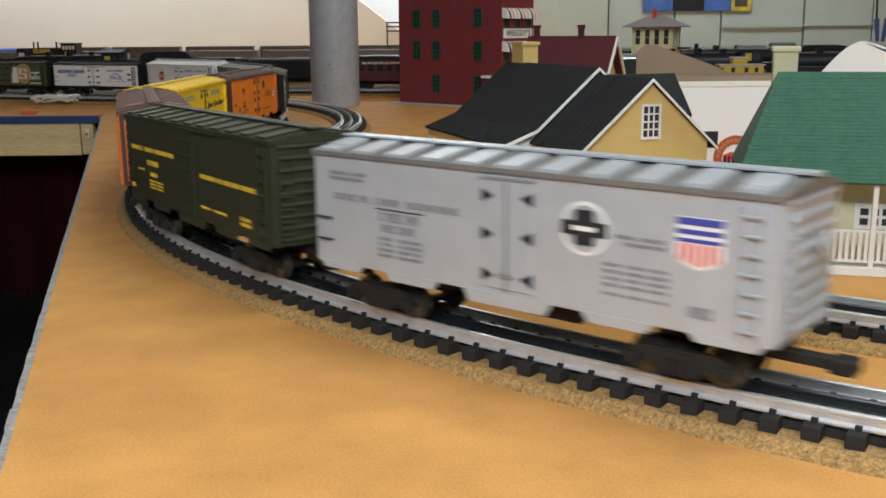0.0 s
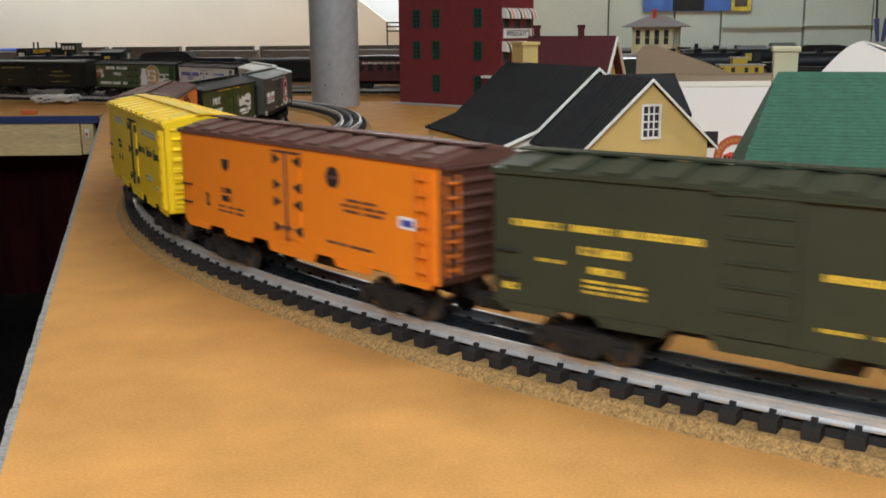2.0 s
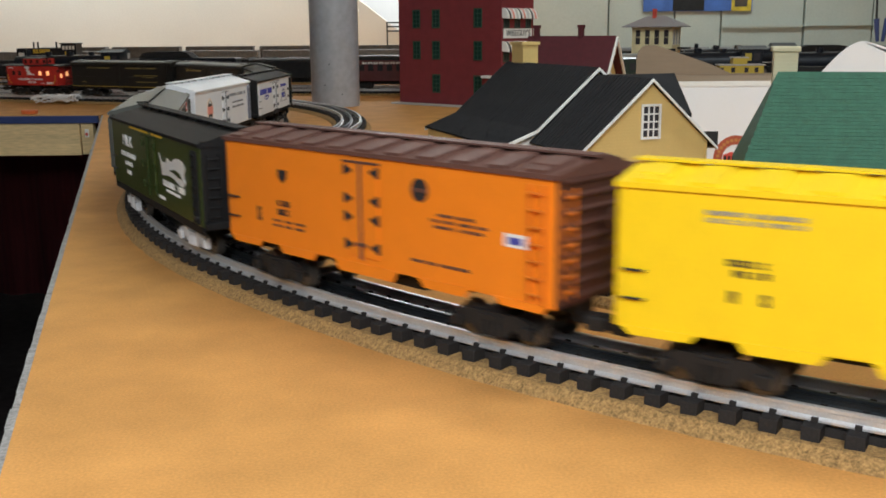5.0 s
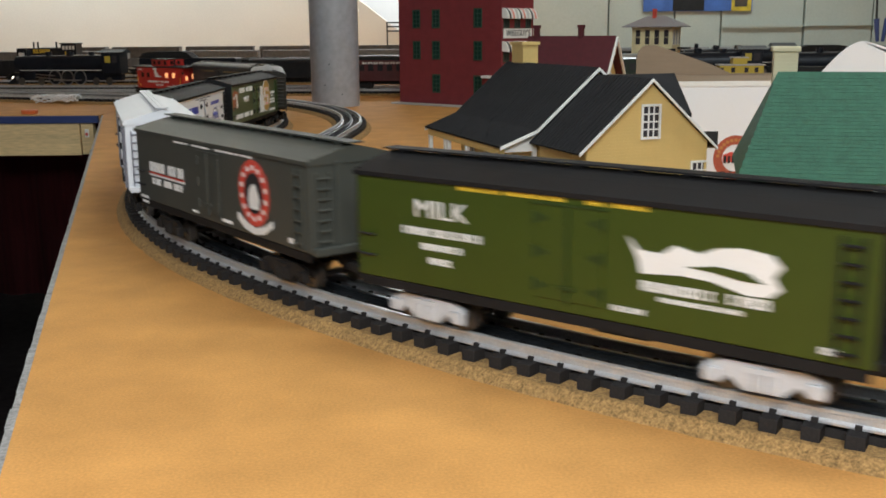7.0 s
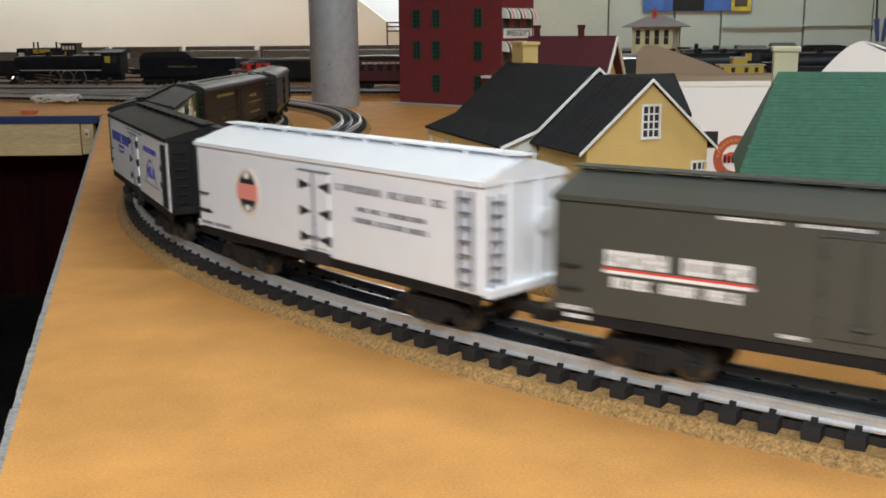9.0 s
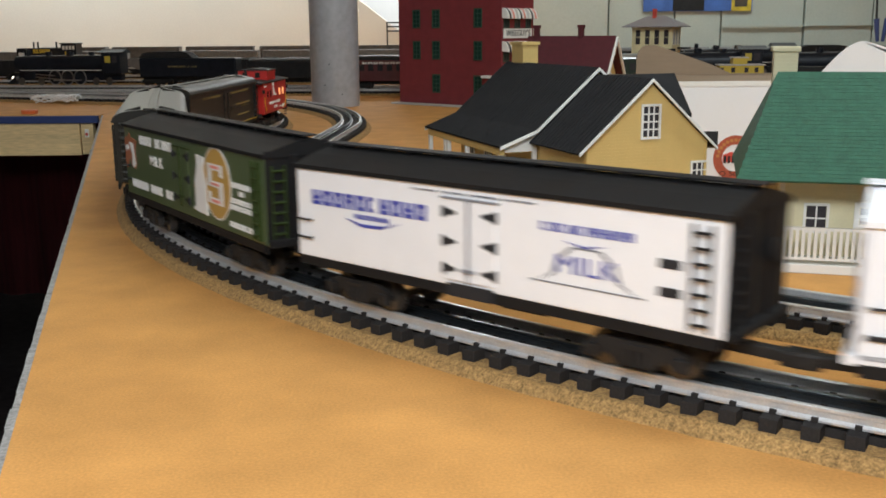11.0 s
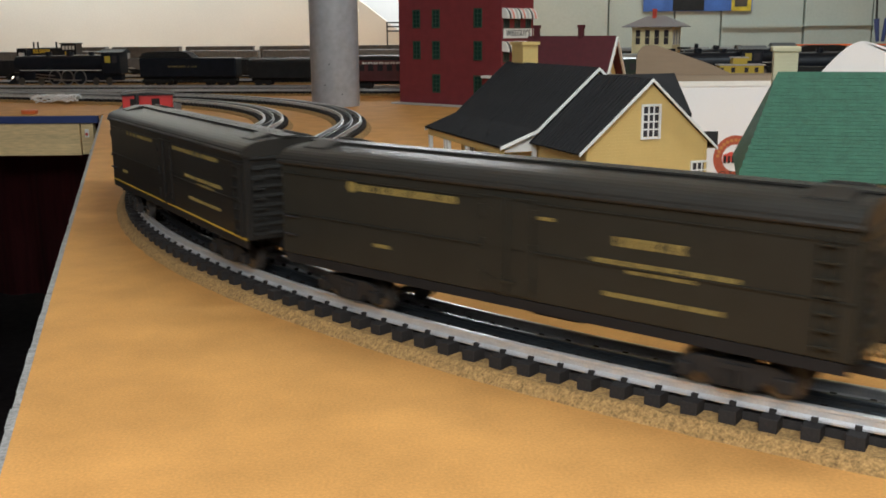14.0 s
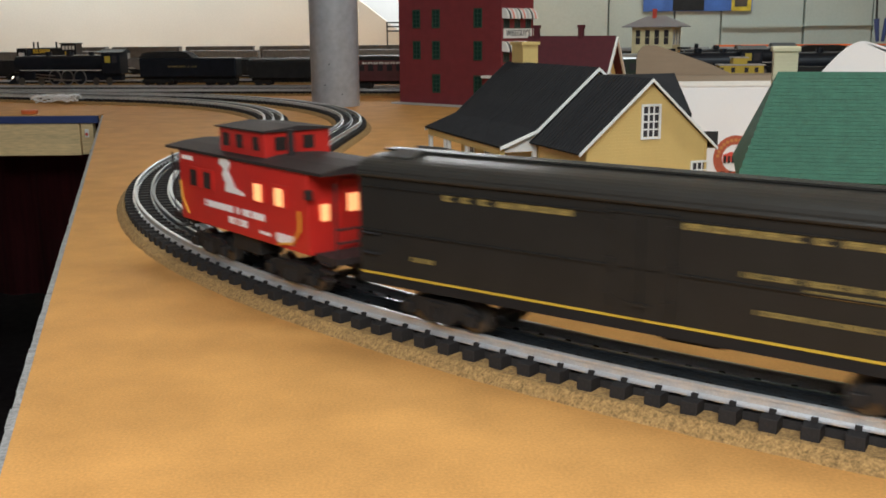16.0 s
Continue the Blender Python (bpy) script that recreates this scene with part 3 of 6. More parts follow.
e0, e1, r0, r1 = -0.004, GW + 0.004, 0.0240, GW - 0.022
yF, yM, yB, zE, zR = -0.004, 0.070, 0.148, 0.0668, 0.1398


def slope_panel(name, quad, material, parent, t=0.0016):
    bm = bmesh.new()
    vs = [bm.verts.new(p) for p in quad]
    f = bm.faces.new(vs)
    bm.normal_update()
    up = f.normal if f.normal.z > 0 else -f.normal
    ws = [bm.verts.new(Vector(p) - up * t) for p in quad]
    bm.faces.new(ws[::-1])
    for i in range(len(quad)):
        bm.faces.new((vs[i], vs[(i + 1) % len(quad)], ws[(i + 1) % len(quad)], ws[i]))
    bmesh.ops.recalc_face_normals(bm, faces=bm.faces[:])
    return part(name, bm, material, parent)


slope = slope_panel("roof", [(e0, yF, zE), (e1, yF, zE), (r1, yM, zR), (r0, yM, zR)], shingle, gh)
slope_panel("roof", [(e1, yB, zE), (e0, yB, zE), (r0, yM, zR), (r1, yM, zR)], shingle, gh)
slope_panel("roof", [(e0, yB, zE), (e0, yF, zE), (r0, yM, zR)], shingle, gh)
slope_panel("roof", [(e1, yF, zE), (e1, yB, zE), (r1, yM, zR)], shingle, gh)
rows = 30
sl = math.atan2(zR - zE, yM - yF)
run = math.hypot(zR - zE, yM - yF)
many = bmesh.new()
for j in range(rows):
    f0 = j / rows
    xa, xb = e0 + (r0 - e0) * f0, e1 + (r1 - e1) * f0
    x = xa + (0.003 if j % 2 else 0)
    while x < xb - 0.006:
        y, z = yF + (yM - yF) * f0, zE + (zR - zE) * f0 + 0.0002
        lift = 0.00004 + 0.00014 * random.random()
        c, s = math.cos(sl), math.sin(sl)
        w, d = 0.0054, run / rows * 0.96
        lo = [(x, y, z), (x + w, y, z), (x + w, y + c * d, z + s * d), (x, y + c * d, z + s * d)]
        hi = [(x, y - s * lift, z + c * lift), (x + w, y - s * lift, z + c * lift)]
        v = [many.verts.new(p) for p in (hi[0], hi[1], lo[2], lo[3], lo[0], lo[1])]
        many.faces.new((v[0], v[1], v[2], v[3]))
        many.faces.new((v[4], v[5], v[1], v[0]))
        x += 0.0058
tagged(part("shingles", many, shingle, gh, "rows of green shingles"), kind="stuff")
for u in (0.002, 0.090, 0.185):
    part("porch_post", box(bmesh.new(), u - 0.0018, u + 0.0018, 0.0012, 0.0048, 0.0065, 0.0672, 0.0004), trim_white, gh)
part("corner_post", box(bmesh.new(), 0.0285, 0.032, 0.0325, 0.036, 0.0065, 0.0672), trim_white, gh)
part("porch_rail", box(bmesh.new(), 0.004, GW - 0.006, 0.0016, 0.0046, 0.0310, 0.0332), trim_white, gh)
part("porch_rail", box(bmesh.new(), 0.004, GW - 0.006, 0.0020, 0.0042, 0.0095, 0.0112), trim_white, gh)
part("porch_rail", box(bmesh.new(), 0.0015, 0.0040, 0.005, 0.033, 0.0310, 0.0332), trim_white, gh)
bal = mesh_of("baluster", box(bmesh.new(), -0.0011, 0.0011, -0.0009, 0.0009, 0.0112, 0.0310), trim_white)
for k in range(43):
    share("baluster", bal, gh, pose(0.0065 + k * 0.0042, 0.0031, 0))
for k in range(6):
    share("baluster", bal, gh, pose(0.0028, 0.008 + k * 0.0045, 0, 0, 0, 90))
model_window(gh, pose(0.0990, 0.034, 0.0370), 0.036, 0.0205, 4, 2)
model_window(gh, pose(0.055, 0.034, 0.0345), 0.018, 0.0225, 2, 2)
ch = part("chimney", box(bmesh.new(), 0.0222, 0.0402, 0.100, 0.122, 0, 0.1540), cream_clap, gh, "cream clapboard chimney")
part("chimney_cap", box(bmesh.new(), 0.0205, 0.0418, 0.098, 0.124, 0.1540, 0.1580, 0.0006), cream_clap, ch)

gh.scale = (1.012, 1.012, 1.012)
# ---- open printed carton behind the houses ----
white_card = surf("white_printed_card", (0.82, 0.82, 0.83), 0.5, var=0.05, scale=6)
kraft = surf("brown_kraft_card", (0.27, 0.19, 0.125), 0.85, var=0.10, scale=30, stretch=(1, 1, 6))
bx = thing("carton", pose(0.2084, 1.12, TT), "open white printed carton with brown inner flaps", "carton")
part("front_panel", box(bmesh.new(), 0, 0.42, 0, 0.003, 0, 0.1085), white_card, bx)
part("back_panel", box(bmesh.new(), 0, 0.42, 0.30, 0.303, 0, 0.1045), kraft, bx)
part("side_panel", box(bmesh.new(), 0, 0.003, 0.003, 0.30, 0, 0.1065), white_card, bx)
part("side_panel", box(bmesh.new(), 0.417, 0.42, 0.003, 0.30, 0, 0.1065), white_card, bx)
part("inner_flap", box(bmesh.new(), 0.004, 0.416, 0.010, 0.298, 0.1000, 0.1022), kraft, bx, "brown inner flap")
flap = [(0.066, 0.1045)] + [(0.066 + 0.004 * (1 - math.cos(a)) * 4, 0.1045 + 0.020 + 0.0175 * math.sin(a)) for a in [math.pi / 2 * j / 6 for j in range(7)]] + [(0.094, 0.1410), (0.108, 0.1365), (0.170, 0.1155), (0.195, 0.1045)]
part("torn_flap", prism(bmesh.new(), flap, 0.3035, 0.3060, "Y"), kraft, bx, "brown torn standing flap")
dome = [(0.203 + 0.052 * k / 14, 0.1085 + 0.0400 * math.sin(math.pi / 2 * k / 14) ** 1.05) for k in range(15)] + [(0.255 + 0.0085 * k, 0.1485 - 0.0022 * k - 0.00012 * k * k) for k in range(1, 14)]
part("round_flap", prism(bmesh.new(), dome + [(0.3735, 0.1070), (0.203, 0.1070)], 0.0035, 0.0060, "Y"), white_card, bx, "white rounded standing flap")
LOGO = surf("red_brown_print", (0.40, 0.085, 0.045), 0.5, var=0.15, scale=200)
LOGO_B = surf("orange_brown_print", (0.50, 0.22, 0.06), 0.5, var=0.15)
SB = Side(bx, 0.40, 0.0, 0.0, 0.1085)
SB.zero = 0.0
CX, CZ = 0.3015, 0.258
SB.disc("print_ring", CX, CZ, 0.0238, 0.0240, LOGO, 0.0004, 0.60, "red-brown printed ring")
for k in range(13):
    a = math.pi * (k + 0.5) / 13
    SB.bar("ring_tile", CX + 0.0190 / 0.40 * math.cos(a) - 0.004, CX + 0.0190 / 0.40 * math.cos(a) + 0.004, CZ + 0.0190 / 0.1085 * math.sin(a) - 0.014, CZ + 0.0190 / 0.1085 * math.sin(a) + 0.014, LOGO_B, 0.0007)
SB.shape("print_wagon", [(CX - 0.033, CZ - 0.04), (CX - 0.033, CZ + 0.03), (CX - 0.012, CZ + 0.06), (CX + 0.035, CZ + 0.03), (CX + 0.035, CZ - 0.04)], red_ink, 0.0006, "printed red wagon picture")
for k in range(3):
    SB.bar("print_mark", CX - 0.031 + k * 0.011, CX - 0.024 + k * 0.011, CZ - 0.05, CZ + 0.02, black_ink, 0.0009)
SB.say("O Scale", CX - 0.004, CZ - 0.155, 0.0075, black_ink, 0.030)
SB.bar("print_panel", 0.212, 0.252, 0.36, 0.52, black_ink, 0.0005)
SB.shape("print_strip", [(0.130, 0.52), (0.150, 0.52), (0.152, 0.87), (0.134, 0.87), (0.124, 0.80)], trim_white, 0.0005)
SB.bar("print_strip_edge", 0.126, 0.152, 0.868, 0.882, black_ink, 0.0007)
SB.shape("print_strip_mark", [(0.130, 0.55), (0.142, 0.56), (0.140, 0.72), (0.128, 0.74)], salmon_ink, 0.0009)
SB.bar("top_edge", 0.0, 1.05, 0.955, 1.0, trim_white, 0.0006)

bx.scale = (1.042, 1, 1.075)
# ---- small house with a dark red roof ----
roof_red = surf("dark_red_roof", (0.075, 0.008, 0.014), 0.7, var=0.2, scale=120)
rh = thing("red_roof_house", pose(0.1508, 1.9391, TT, 0, 0, -25), "small cream model house with a dark red roof", "model house")
prism(bm := bmesh.new(), [(0, 0), (0.12, 0), (0.12, 0.075), (0.06, 0.132), (0, 0.075)], 0.006, 0.150, "Y")
wall = part("wall", bm, clap_yellow, rh)
wall.matrix_basis = Matrix.Translation((0.15, 0, 0)) @ Matrix.Rotation(math.pi / 2, 4, "Z")
for a, c in (((-0.006, 0.072), (0.06, 0.1365)), ((0.06, 0.1365), (0.126, 0.072))):
    bm = bmesh.new()
    (xa, za), (xb, zb) = a, c
    prism(bm, [(xa, za), (xb, zb), (xb, zb + 0.003), (xa, za + 0.003)], -0.004, 0.158, "X")
    part("roof", bm, roof_red, rh)
    bm = bmesh.new()
    prism(bm, [(xa, za - 0.005), (xb, zb - 0.005), (xb, zb + 0.001), (xa, za + 0.001)], 0.1582, 0.162, "X")
    part("barge_board", bm, trim_white, rh)
for x in (0.008, 0.090):
    ch = part("chimney", box(bmesh.new(), x, x + 0.009, 0.055, 0.065, 0.125, 0.152), roof_red, rh)
    part("chimney_cap", box(bmesh.new(), x - 0.0012, x + 0.0102, 0.0538, 0.0662, 0.152, 0.157), roof_red, ch)
model_window(rh, pose(0.1505, 0.05, 0.07, 0, 0, 90), 0.014, 0.024, 2, 2)
part("side_porch", prism(bmesh.new(), [(0.0, 0.055), (0.032, 0.045), (0.032, 0.048), (0.0, 0.080)], 0.151, 0.172, "X"), pale_card, rh)

rh.scale = (1.10, 1, 1.172)
# ---- signal tower with a grey hipped roof ----
tower_wall = surf("cream_tower_paint", (0.74, 0.66, 0.40), 0.6)
tower_roof = surf("grey_tower_roof", (0.34, 0.33, 0.35), 0.7, var=0.1, scale=200)
tw = thing("signal_tower", pose(0.579, 3.06, TT, 0, 0, -28), "cream model signal tower with a grey hipped roof", "model building")
part("wall", box(bmesh.new(), 0, 0.118, 0, 0.095, 0, 0.140), tower_wall, tw)
for q in ([(-0.024, -0.024, 0.139), (0.142, -0.024, 0.139), (0.085, 0.047, 0.1634), (0.033, 0.047, 0.1634)], [(0.142, 0.119, 0.139), (-0.024, 0.119, 0.139), (0.033, 0.047, 0.1634), (0.085, 0.047, 0.1634)],
          [(-0.024, 0.119, 0.139), (-0.024, -0.024, 0.139), (0.033, 0.047, 0.1634)], [(0.142, -0.024, 0.139), (0.142, 0.119, 0.139), (0.085, 0.047, 0.1634)]):
    slope_panel("roof", q, tower_roof, tw, 0.002)
for k in range(4):
    model_window(tw, pose(0.018 + k * 0.0275, 0, 0.115), 0.017, 0.036, 1, 2, tower_wall)
for k in range(3):
    model_window(tw, pose(0.118, 0.018 + k * 0.030, 0.115, 0, 0, 90), 0.019, 0.036, 2, 2, trim_white)
ch = part("chimney", box(bmesh.new(), 0.050, 0.060, 0.030, 0.042, 0.150, 0.178), red_ink, tw, "small red chimney")
st = part("stair_landing", box(bmesh.new(), 0.118, 0.150, 0.06, 0.09, 0.088, 0.092), black_paint, tw)


tw.scale = (1.05, 1, 1.32)
# ---- standing trains behind ----
def on_line(x, y0, m):
    return pose(x, y0 + m * x, RT, 0, 0, math.degrees(math.atan(m)))


L1, L2, L3, L4, L5 = (2.96, -0.145), (3.444, -0.06), (3.862, -0.033), (4.297, -0.0286), (4.76, -0.017)
LC = (2.79, -0.10)


def yard_car(name, at, label, length, height, body_mat, roof_mat, style, category, letter=None, group="standing model cars"):
    """A standing car seen from far off: body, roof or load, underframe, trucks."""
    c = thing(name, at, label, category, group)
    h, w, zb = length / 2, 0.030, 0.022
    top = zb + height
    if style == "hopper":
        bm = bmesh.new()
        prism(bm, [(-h, top), (h, top), (h, zb + 0.016), (h * 0.62, zb - 0.004), (h * 0.15, zb - 0.004), (0, zb + 0.008), (-h * 0.15, zb - 0.004), (-h * 0.62, zb - 0.004), (-h, zb + 0.016)], -w, w, "Y")
        part("body", bm, body_mat, c)
        for i in range(9):
            x = -h + length * (i + 0.5) / 9
            part("side_rib", box(bmesh.new(), x - 0.0012, x + 0.0012, -w - 0.0016, -w + 0.0002, zb + 0.008, top), body_mat, c)
        bm = bmesh.new()
        bmesh.ops.create_grid(bm, x_segments=24, y_segments=6, size=1)
        for v in bm.verts:
            v.co = Vector((v.co.x * (h - 0.002), v.co.y * (w - 0.002), top - 0.003 + 0.007 * (1 - v.co.y ** 2) * (0.6 + 0.6 * noise.noise((v.co.x * 9 + at.translation.x * 7, v.co.y * 3, 0)))))
        part("coal_load", bm, roof_mat, c)
    elif style == "tank":
        bm = bmesh.new()
        rod(bm, (-h, 0, zb + 0.026), (h, 0, zb + 0.026), 0.026, 24)
        part("tank", bm, body_mat, c, smooth=False)
        bm = bmesh.new()
        rod(bm, (0, 0, zb + 0.045), (0, 0, zb + 0.062), 0.011, 16)
        part("dome", bm, body_mat, c)
    elif style == "flat":
        part("deck", box(bmesh.new(), -h, h, -w, w, zb, zb + 0.006), body_mat, c)
        part("load", box(bmesh.new(), -h + 0.006, h - 0.006, -w + 0.002, w - 0.002, zb + 0.0062, top, 0.001), roof_mat, c)
    else:
        part("body", box(bmesh.new(), -h, h, -w, w, zb, top, 0.001), body_mat, c)
        sec = [(-w - 0.001, top - 0.001)] + [(-(w + 0.001) * math.cos(a), top + 0.013 * math.sin(a)) for a in [math.pi * k / 12 for k in range(1, 12)]] + [(w + 0.001, top - 0.001)]
        part("roof", prism(bmesh.new(), sec, -h, h, "X"), roof_mat, c)
        if style == "coach":
            n = int(length / 0.026)
            for i in range(n):
                x = -h + length * (i + 0.5) / n
                part("window", box(bmesh.new(), x - 0.0075, x + 0.0075, -w - 0.0008, -w + 0.0002, zb + height * 0.48, zb + height * 0.78), dark_glass, c)
    part("underframe", box(bmesh.new(), -h + 0.004, h - 0.004, -0.012, 0.012, 0.012, zb), brown_black, c)
    for s in (-1, 1):
        bm = bmesh.new()
        for y in (-0.024, 0.024):
            box(bm, -0.024, 0.024, y - 0.002, y + 0.002, 0.004, 0.015, 0.001)
        box(bm, -0.006, 0.006, -0.0225, 0.0225, 0.006, 0.013)
        for x in (-0.017, 0.017):
            box(bm, x - 0.0015, x + 0.0015, -0.0235, 0.0235, 0.0073, 0.0103)
            for y in (-0.0165, 0.0165):
                rod(bm, (x, y - 0.0025, 0.0088), (x, y + 0.0025, 0.0088), 0.0088, 14)
        part("truck", bm, brown_black, c, at=pose(s * (h - 0.04), 0, 0))
    if letter:
        S = Side(c, length, w, zb, height)
        for (x0, x1, z0, z1, n) in letter[1]:
            S.letters(x0, x1, z0, z1, n, letter[0])
    return c


coal = surf("black_coal_load", (0.022, 0.021, 0.021), 0.8, var=0.6, scale=250, bump=0.8, depth=0.003)
tuscan = surf("tuscan_red_paint", (0.110, 0.020, 0.022), 0.45, var=0.15)
coach_green = surf("dark_coach_green", (0.020, 0.032, 0.022), 0.45, var=0.2)
silver_side = surf("stainless_coach_side", (0.42, 0.43, 0.44), 0.35, 0.7, var=0.2)
dull_grey = surf("dull_grey_car_paint", (0.17, 0.165, 0.16), 0.6, var=0.25)
flat_orange = surf("orange_container_paint", (0.72, 0.15, 0.035), 0.5, var=0.1)
yellow_paint = surf("ochre_yellow_paint", (0.52, 0.38, 0.045), 0.55, var=0.15)

pale_load = surf("pale_grey_scrap_load", (0.20, 0.195, 0.19), 0.8, var=0.6, scale=120, bump=0.6)
yard_car("passenger_coach", on_line(-0.05, *LC), "dark red passenger coach with a dark roof", 0.42, 0.058, tuscan, black_paint, "coach", "model coach", (white_ink, [(0.10, 0.70, 0.80, 0.90, 16)]))
yard_car("passenger_coach", on_line(0.44, *LC), "dark green passenger coach with a silver roof", 0.40, 0.058, coach_green, silver_side, "coach", "model coach")
for i, x in enumerate((-0.70, -0.41, -0.12)):
    yard_car("hopper_car", on_line(x, *L2), "black coal hopper car with a heaped load", 0.27, 0.045, black_paint, coal, "hopper", "model hopper")
for i, x in enumerate((-1.90, -1.60)):
    yard_car("hopper_car", on_line(x, *L2), "black coal hopper car with a heaped load", 0.27, 0.045, black_paint, coal, "hopper", "model hopper")
for x, m in ((-1.08, dull_grey), (-0.77, coach_green), (-0.47, dull_grey), (-0.15, black_paint), (-1.95, dull_grey)):
    yard_car("gondola_car", on_line(x, *L3), "low dull grey gondola with a dark load", 0.275, 0.040, m, coal, "hopper", "model gondola")
for x in (-1.85, -1.52, -0.95, -0.60, -0.25):
    yard_car("gondola_car", on_line(x, *L4), "long dull grey gondola standing in the yard", 0.33, 0.060, dull_grey, pale_load, "hopper", "model gondola")
for x in (-1.75, -1.40, -1.05, -0.70, -0.35):
    yard_car("flat_car", on_line(x, *L5), "dark flat car with a low grey load", 0.33, 0.073, black_paint, surf("dark_scrap_load", (0.075, 0.072, 0.070), 0.7, var=0.5, scale=60), "flat", "model flat car")
for x in (1.63, 1.93):
    yard_car("tank_car", on_line(x, *L2), "black tank car with a small dome", 0.26, 0.050, black_paint, black_paint, "tank", "model tank car")
for x in (0.66,):
    yard_car("tank_car", on_line(x, *L2), "dull grey tank car with a small dome", 0.26, 0.050, dull_grey, black_paint, "tank", "model tank car")
for x in (0.85, 1.20, 1.55, 1.90):
    yard_car("passenger_coach", on_line(x, *L3), "dark passenger coach with a silver roof edge", 0.33, 0.056, black_paint, dull_grey, "coach", "model coach")
for x in (1.03, 1.35, 1.66):
    yard_car("hopper_car", on_line(x, *LC), "black coal hopper car with a heaped load", 0.29, 0.034, black_paint, coal, "hopper", "model hopper")

# yellow caboose standing beyond the carton
yc = thing("yellow_caboose", on_line(0.80, *LC), "ochre yellow wooden caboose with a cupola", "model caboose")
part("body", box(bmesh.new(), -0.050, 0.065, -0.029, 0.029, 0.020, 0.060), yellow_paint, yc)
part("roof", box(bmesh.new(), -0.054, 0.070, -0.031, 0.031, 0.060, 0.0635, 0.001), pale_card, yc)
part("cupola", box(bmesh.new(), -0.014, 0.022, -0.023, 0.023, 0.0635, 0.080), yellow_paint, yc)
part("cupola_roof", box(bmesh.new(), -0.017, 0.025, -0.026, 0.026, 0.080, 0.0825), pale_card, yc)
for x in (-0.045, -0.015, 0.02, 0.046):
    part("window", box(bmesh.new(), x - 0.005, x + 0.005, -0.0298, -0.0288, 0.042, 0.055), dark_glass, yc)
part("underframe", box(bmesh.new(), -0.06, 0.06, -0.022, 0.022, 0.003, 0.020), brown_black, yc)

# steam locomotive and tender
loco_black = surf("satin_black_locomotive", (0.014, 0.016, 0.022), 0.38, 0.2, var=0.3)
lo = thing("steam_locomotive", on_line(-1.135, *L1), "black steam locomotive with silver-edged driving wheels", "model locomotive")
bm = bmesh.new()
rod(bm, (-0.165, 0, 0.050), (0.085, 0, 0.052), 0.0235, 28)
part("boiler", bm, loco_black, lo)
bm = bmesh.new()
rod(bm, (-0.182, 0, 0.050), (-0.165, 0, 0.050), 0.0225, 28)
part("smokebox", bm, loco_black, lo)
part("cab", box(bmesh.new(), 0.085, 0.140, -0.029, 0.029, 0.028, 0.082, 0.002), loco_black, lo)
part("cab_roof", prism(bmesh.new(), [(-0.032, 0.081), (0, 0.089), (0.032, 0.081), (0.032, 0.079), (-0.032, 0.079)], 0.078, 0.150, "X"), loco_black, lo)
part("cab_window", box(bmesh.new(), 0.096, 0.112, -0.030, -0.0288, 0.056, 0.072), yellow_paint, lo)
part("cab_window", box(bmesh.new(), 0.117, 0.132, -0.030, -0.0288, 0.056, 0.072), dark_glass, lo)
for x, r, z in ((-0.145, 0.0065, 0.088), (-0.085, 0.010, 0.083), (-0.02, 0.011, 0.083), (0.045, 0.009, 0.082)):
    bm = bmesh.new()
    rod(bm, (x, 0, 0.065), (x, 0, z), r, 16, r * 0.9)
    part("stack" if x < -0.14 else "dome", bm, loco_black, lo)
part("running_board", box(bmesh.new(), -0.165, 0.085, -0.029, 0.029, 0.0365, 0.0385), loco_black, lo)
part("white_stripe", box(bmesh.new(), -0.160, 0.083, -0.0298, -0.029, 0.0370, 0.0384), white_ink, lo)
bright = surf("bright_rod_steel", (0.55, 0.55, 0.56), 0.3, 1.0, var=0.1)
for x in (-0.062, -0.024, 0.014):
    bm = bmesh.new()
    rod(bm, (x, -0.0195, 0.0195), (x, -0.0150, 0.0195), 0.0182, 28)
    wv = part("driving_wheel", bm, loco_black, lo)
    bm = bmesh.new()
    n = 32
    for i in range(n):
        a0, a1 = 2 * math.pi * i / n, 2 * math.pi * (i + 1) / n
        vs = [bm.verts.new((x + r * math.cos(a), -0.0198, 0.0195 + r * math.sin(a))) for r, a in ((0.0185, a0), (0.0185, a1), (0.0165, a1), (0.0165, a0))]
        ws = [bm.verts.new((v.co.x, -0.0190, v.co.z)) for v in vs]
        bm.faces.new(vs)
        for j in range(4):
            bm.faces.new((vs[j], vs[(j + 1) % 4], ws[(j + 1) % 4], ws[j]))
    part("tyre", bm, bright, wv, "bright tyre")
bm = bmesh.new()
box(bm, -0.066, 0.018, -0.0225, -0.0205, 0.0115, 0.0145)
part("coupling_rod", bm, bright, lo, "bright coupling rod")
bm = bmesh.new()
rod(bm, (-0.118, -0.0235, 0.0210), (-0.024, -0.0235, 0.0130), 0.0014, 8)
rod(bm, (-0.118, -0.0235, 0.0280), (-0.060, -0.0235, 0.0240), 0.0012, 8)
part("main_rod", bm, bright, lo, "bright main rod")
part("cylinder", box(bmesh.new(), -0.150, -0.118, -0.0285, -0.016, 0.014, 0.034, 0.003), loco_black, lo)
for x in (-0.165, -0.105, 0.06, 0.10):
    bm = bmesh.new()
    rod(bm, (x, -0.0190, 0.010), (x, -0.0150, 0.010), 0.0095, 18)
    part("small_wheel", bm, wheel_steel, lo)
